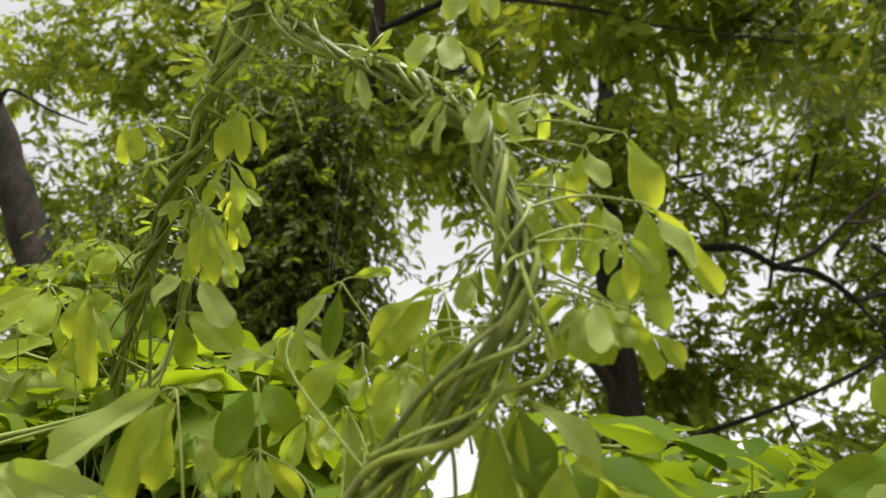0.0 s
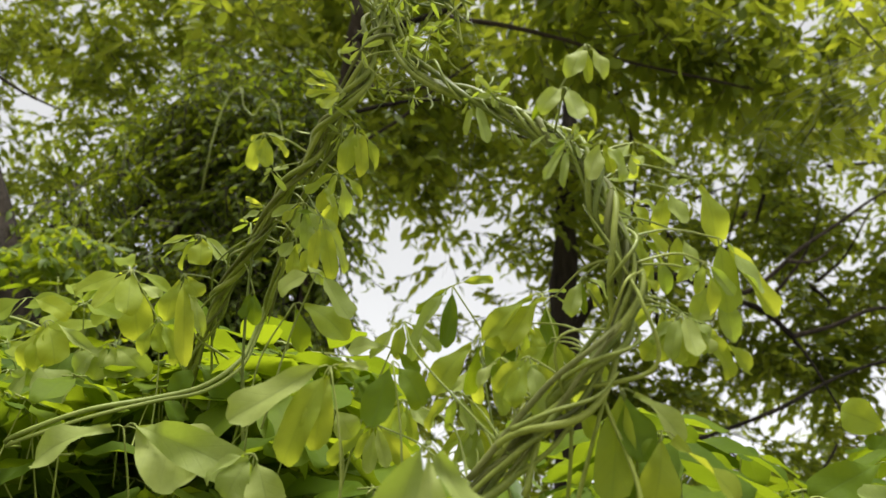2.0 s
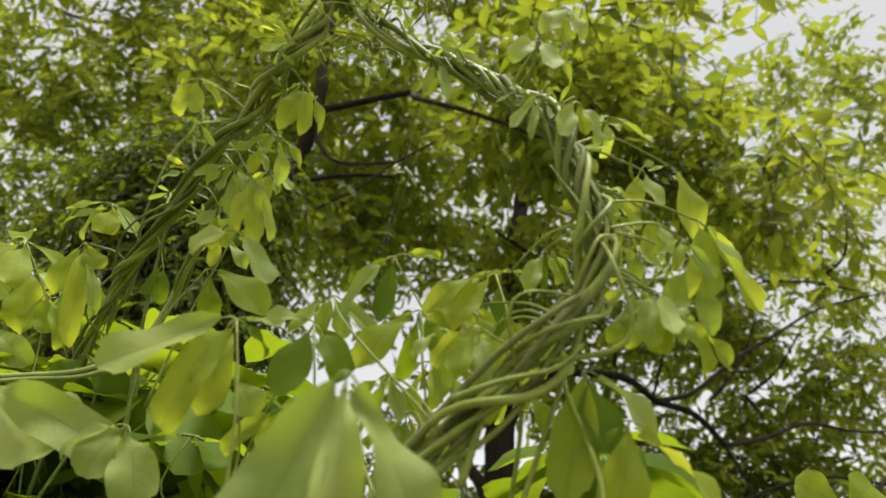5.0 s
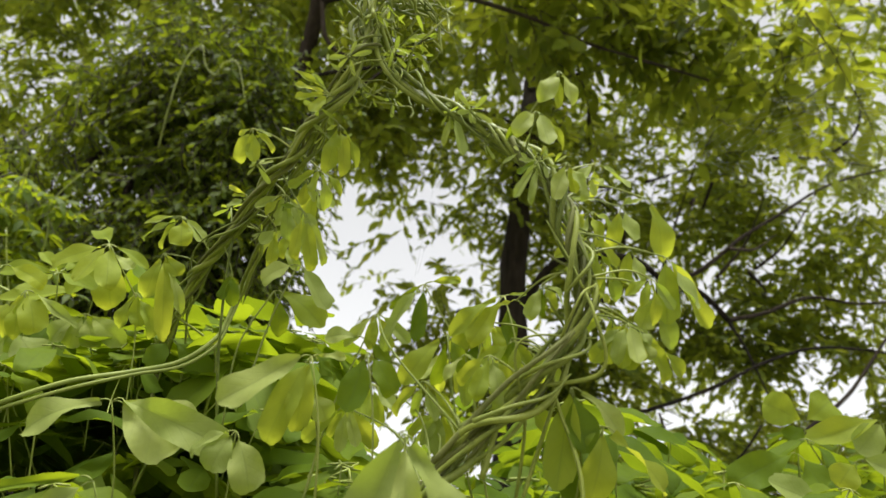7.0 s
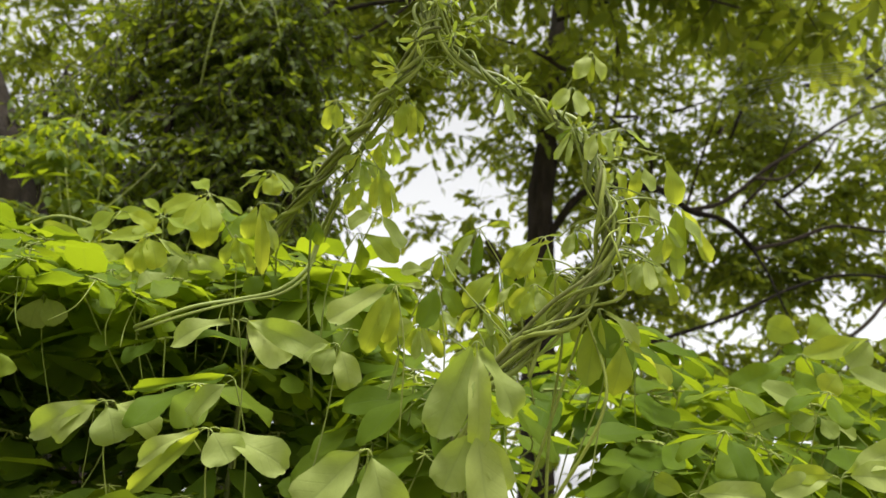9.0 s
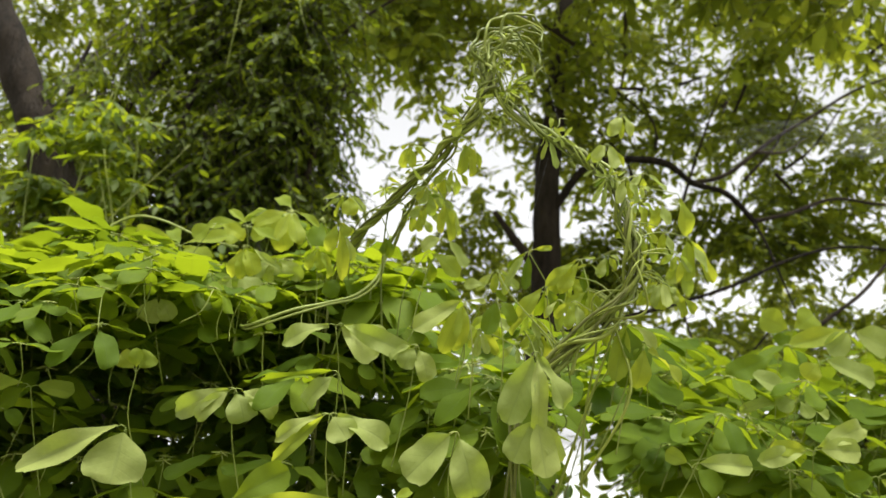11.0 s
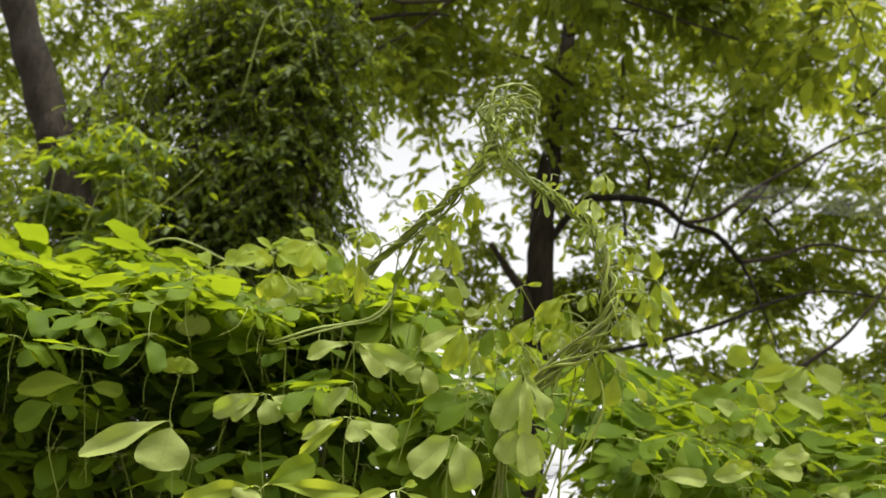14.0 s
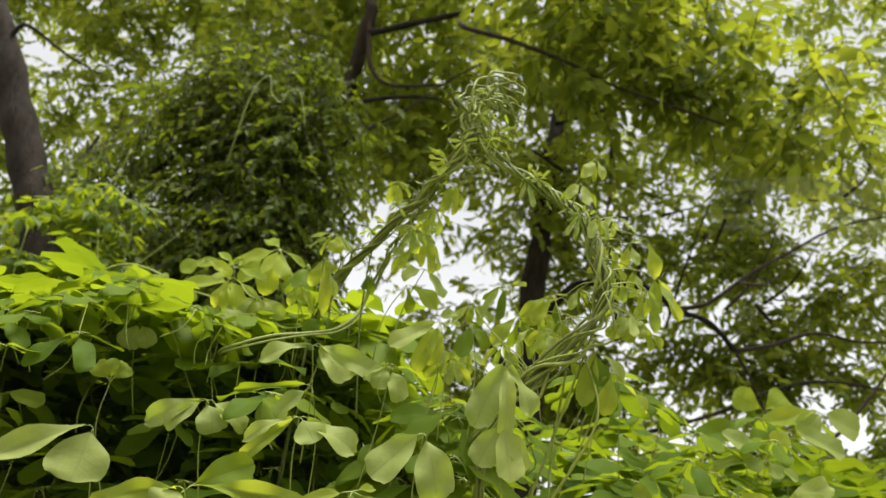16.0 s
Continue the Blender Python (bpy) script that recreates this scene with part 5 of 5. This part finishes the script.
def dress(parent, near, deep, low, seed, tilt=0.3, grow=1.0):
    gen = np.random.default_rng(seed)
    q = near[~too_near(near)]
    axes = np.array([0, 0, 1.0]) + gen.normal(0, 0.15, (len(q), 3))
    axes[:, 1] += np.where(q[:, 2] > (1.66 if parent is hedge else 1.64), 0.02, -tilt)
    leaf_pieces(parent, q, axes, gen.uniform(2, 26, len(q)), gen.uniform(0.050, 0.068, len(q)) * grow * (1 + 0.85 * np.clip((q[:, 1] - 0.55) / 0.4, 0, 1)), seed)
    for name, places, mat in (("foliage", deep, M_LEAF), ("inner_foliage", low, M_SHADED)):
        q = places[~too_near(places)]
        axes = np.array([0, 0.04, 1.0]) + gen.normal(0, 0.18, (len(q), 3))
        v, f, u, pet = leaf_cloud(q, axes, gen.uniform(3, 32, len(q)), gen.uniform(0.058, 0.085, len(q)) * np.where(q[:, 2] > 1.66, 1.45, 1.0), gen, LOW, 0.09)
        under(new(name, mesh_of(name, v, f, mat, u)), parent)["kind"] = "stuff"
        under(new("stalk_mass", mesh_of("stalk_mass", *pet, M_PETIOLE)), parent)["kind"] = "stuff"


def hedge_stems(parent, n, x0, x1, y0, y1, z0, z1, seed):
    gen = np.random.default_rng(seed)
    for k in range(n):
        x, y = gen.uniform(x0, x1), gen.uniform(y0, y1)
        lean = gen.normal(0, 0.22, 2)
        pts = [(x, y, z0), (x + lean[0] * 0.3 + gen.normal(0, 0.02), y + lean[1] * 0.3, z0 + 0.35 * (z1 - z0)),
               (x + lean[0] * 0.7 + gen.normal(0, 0.02), y + lean[1] * 0.7, z0 + 0.7 * (z1 - z0)), (x + lean[0], y + lean[1], z1 * gen.uniform(0.95, 1.0))]
        strand(pts, 0.0022, 0.0012, 16, M_OLDSTEM if k % 3 else M_STEM, "stem", parent)
    for k in range(n // 3):
        x, y, z = gen.uniform(x0, x1), gen.uniform(y0, y1), gen.uniform(z0 + 0.55 * (z1 - z0), z1 - 0.06)
        w = gen.normal(0, 1, 2) * np.array([0.18, 0.06])
        pts = [(x - w[0], y - w[1], z + gen.normal(0, 0.03)), (x, y, z + gen.normal(0, 0.02)), (x + w[0], y + w[1], z + gen.normal(0, 0.03))]
        strand(pts, 0.0016, 0.0012, 14, M_OLDSTEM if k % 2 else M_STEM, "runner", parent)


def ragged(q, reach):
    """Uneven outer end and back of the mound."""
    edge = np.minimum(reach - np.abs(q[:, 0]), 2.0 - q[:, 1])
    return edge > 0.16 + 0.34 * lump(q, 2.6)


gen_h = np.random.default_rng(51)
near_l, _ = hedge_points(160, -1.15, -0.16, 0.47, 1.05, top_left, 0.06, gen_h, 1.3)
face_l = np.stack([gen_h.uniform(-1.0, -0.18, 46), gen_h.uniform(0.60, 0.76, 46), gen_h.uniform(1.40, 1.66, 46)], -1)
face_l[:, 1] += np.clip(-face_l[:, 0] - 0.35, 0, 1) * 0.32 + (face_l[:, 2] - 1.5) * 0.3
top_l, _ = hedge_points(1150, -2.2, -0.14, 0.62, 1.9, lambda x, y: top_left(x, y) - 0.025, 0.30, gen_h, 2.0)
deep_l = np.stack([gen_h.uniform(-2.2, -0.05, 2600), gen_h.uniform(0.80, 1.9, 2600), gen_h.uniform(0.85, 1.72, 2600)], -1)
deep_l = deep_l[deep_l[:, 2] < top_left(deep_l[:, 0], deep_l[:, 1]) - 0.04]
deep_l[:, 1] += np.clip(-deep_l[:, 0] - 0.35, 0, 1) * 0.25
mass_l = np.stack([gen_h.uniform(-1.15, -0.15, 260), gen_h.uniform(0.68, 0.84, 260), gen_h.uniform(1.18, 1.60, 260)], -1)
mass_l[:, 1] += np.clip(-mass_l[:, 0] - 0.35, 0, 1) * 0.30
brink = np.stack([gen_h.uniform(-1.05, -0.2, 34), gen_h.uniform(0.50, 0.62, 34), np.zeros(34)], -1)
brink[:, 1] += np.clip(-brink[:, 0] - 0.35, 0, 1) * 0.25
brink[:, 2] = top_left(brink[:, 0], brink[:, 1]) + gen_h.uniform(-0.03, 0.015, 34)
skirt_l = np.stack([gen_h.uniform(-2.2, -0.05, 1500), gen_h.uniform(0.75, 1.9, 1500), gen_h.uniform(0.04, 0.9, 1500)], -1)
skirt_r = np.stack([gen_h.uniform(0.1, 2.0, 1300), gen_h.uniform(0.8, 1.9, 1300), gen_h.uniform(0.04, 1.2, 1300)], -1)
top_l, deep_l, skirt_l = [q[ragged(q, 2.2)] for q in (top_l, deep_l, skirt_l)]
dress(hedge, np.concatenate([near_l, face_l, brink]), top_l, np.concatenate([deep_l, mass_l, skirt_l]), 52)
hedge_stems(hedge, 12, -1.1, -0.05, 0.62, 1.2, -0.03, 1.70, 53)

near_r, _ = hedge_points(110, 0.14, 1.05, 0.48, 1.05, top_right, 0.12, gen_h, 1.2)
top_r, _ = hedge_points(360, 0.10, 2.0, 0.85, 1.9, top_right, 0.34, gen_h, 1.4)
deep_r = np.stack([gen_h.uniform(0.16, 2.0, 560), gen_h.uniform(0.85, 1.9, 560), gen_h.uniform(1.15, 1.62, 560)], -1)
mid_c, _ = hedge_points(90, -0.16, 0.16, 0.52, 1.0, lambda x, y: 1.60 + 0.12 * (y - 0.4), 0.25, gen_h, 1.2)
heart_c = np.stack([gen_h.uniform(-0.15, 0.10, 60), gen_h.uniform(0.42, 0.62, 60), gen_h.uniform(1.50, 1.72, 60)], -1)


def low_gap(q):
    return (q[:, 1] > 0.38) & (q[:, 2] < 1.66) & (q[:, 0] > -0.03 + 0.25 * (q[:, 1] - 0.4)) & (q[:, 0] < 0.06 + 0.30 * (q[:, 1] - 0.2))


top_r, deep_r, skirt_r = [q[ragged(q, 2.0)] for q in (top_r, deep_r, skirt_r)]
top_r, mid_c, deep_r = [q[~low_gap(q) | (gen_h.random(len(q)) < 0.04)] for q in (top_r, mid_c, deep_r)]
skirt_r = skirt_r[~low_gap(skirt_r) | (skirt_r[:, 2] < 0.9)]
near_r, heart_c = [q[~low_gap(q)] for q in (near_r, heart_c)]
near_r, top_r = [q[lump(q, 5.0) > -0.12] for q in (near_r, top_r)]
# half of this top takes the darker leaf with shade in its colour
half = len(top_r) // 2
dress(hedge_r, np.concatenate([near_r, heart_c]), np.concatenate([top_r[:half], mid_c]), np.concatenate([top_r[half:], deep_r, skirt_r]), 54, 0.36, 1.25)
hedge_stems(hedge_r, 9, 0.1, 1.2, 0.62, 1.2, -0.03, 1.62, 55)

# thin shoot that arches over the top of the mound
strand([(-0.76, 0.93, 1.80), (-0.73, 0.955, 1.850), (-0.69, 0.957, 1.872), (-0.64, 0.957, 1.868), (-0.57, 0.955, 1.846), (-0.50, 0.95, 1.835)], 0.0030, 0.0018, 40, M_PETIOLE, "shoot", hedge)


# ---------------------------------------------------------------- spider silk
def build_web():
    t = thing("spider_web", (0.42, 0.42, 1.88), "fine pale orb web of spider silk beside the vine loop", "spider web")
    n = unit(np.array([-0.05, -0.30, 0.95]))
    a = unit(np.cross(n, [0, 1, 0]))
    b = np.cross(n, a)
    c = np.array([0.42, 0.46, 1.985])
    gen = np.random.default_rng(61)
    spokes = 16
    reach = gen.uniform(0.19, 0.26, spokes)
    ang = np.arange(spokes) * 2 * np.pi / spokes + gen.normal(0, 0.04, spokes)
    way = np.cos(ang)[:, None] * a + np.sin(ang)[:, None] * b
    for w, r in zip(way, reach):
        v, f = tube(np.array([c, c + w * r]), 0.00008, 3)
        under(new("spoke", mesh_of("spoke", v, f, M_SILK)), t)
    for r in np.arange(0.035, 0.24, 0.012):
        ring = [c + way[k] * r * (1 + 0.02 * math.sin(3 * k)) for k in range(spokes) if r < reach[k]]
        if len(ring) > 3:
            v, f = tube(np.array(ring + [ring[0]]), 0.00008, 3)
            under(new("ring", mesh_of("ring", v, f, M_SILK)), t)


build_web()


def silk_line(p, q, bead=None):
    t = thing("silk_thread", p, "single spider silk thread hanging from the vine", "silk thread", "silk threads")
    v, f = tube(spline([p, (np.array(p) + np.array(q)) / 2 + np.array([0, 0, -0.002]), q], 8), 0.00008, 4)
    under(new("thread", mesh_of("thread", v, f, M_SILK)), t)
    if bead is not None:
        bm = bmesh.new()
        bmesh.ops.create_icosphere(bm, subdivisions=2, radius=0.0011)
        me = bpy.data.meshes.new("drop")
        bm.to_mesh(me)
        bm.free()
        me.materials.append(M_SILK)
        ob = new("drop", me)
        ob.parent = t
        ob.location = Vector(p).lerp(Vector(q), bead) - Vector(p)


silk_line((-0.060, 0.39, 1.872), (-0.068, 0.42, 1.765))
silk_line((-0.052, 0.39, 1.868), (-0.066, 0.42, 1.768))
silk_line((-0.040, 0.38, 1.898), (-0.072, 0.40, 2.02), bead=0.35)
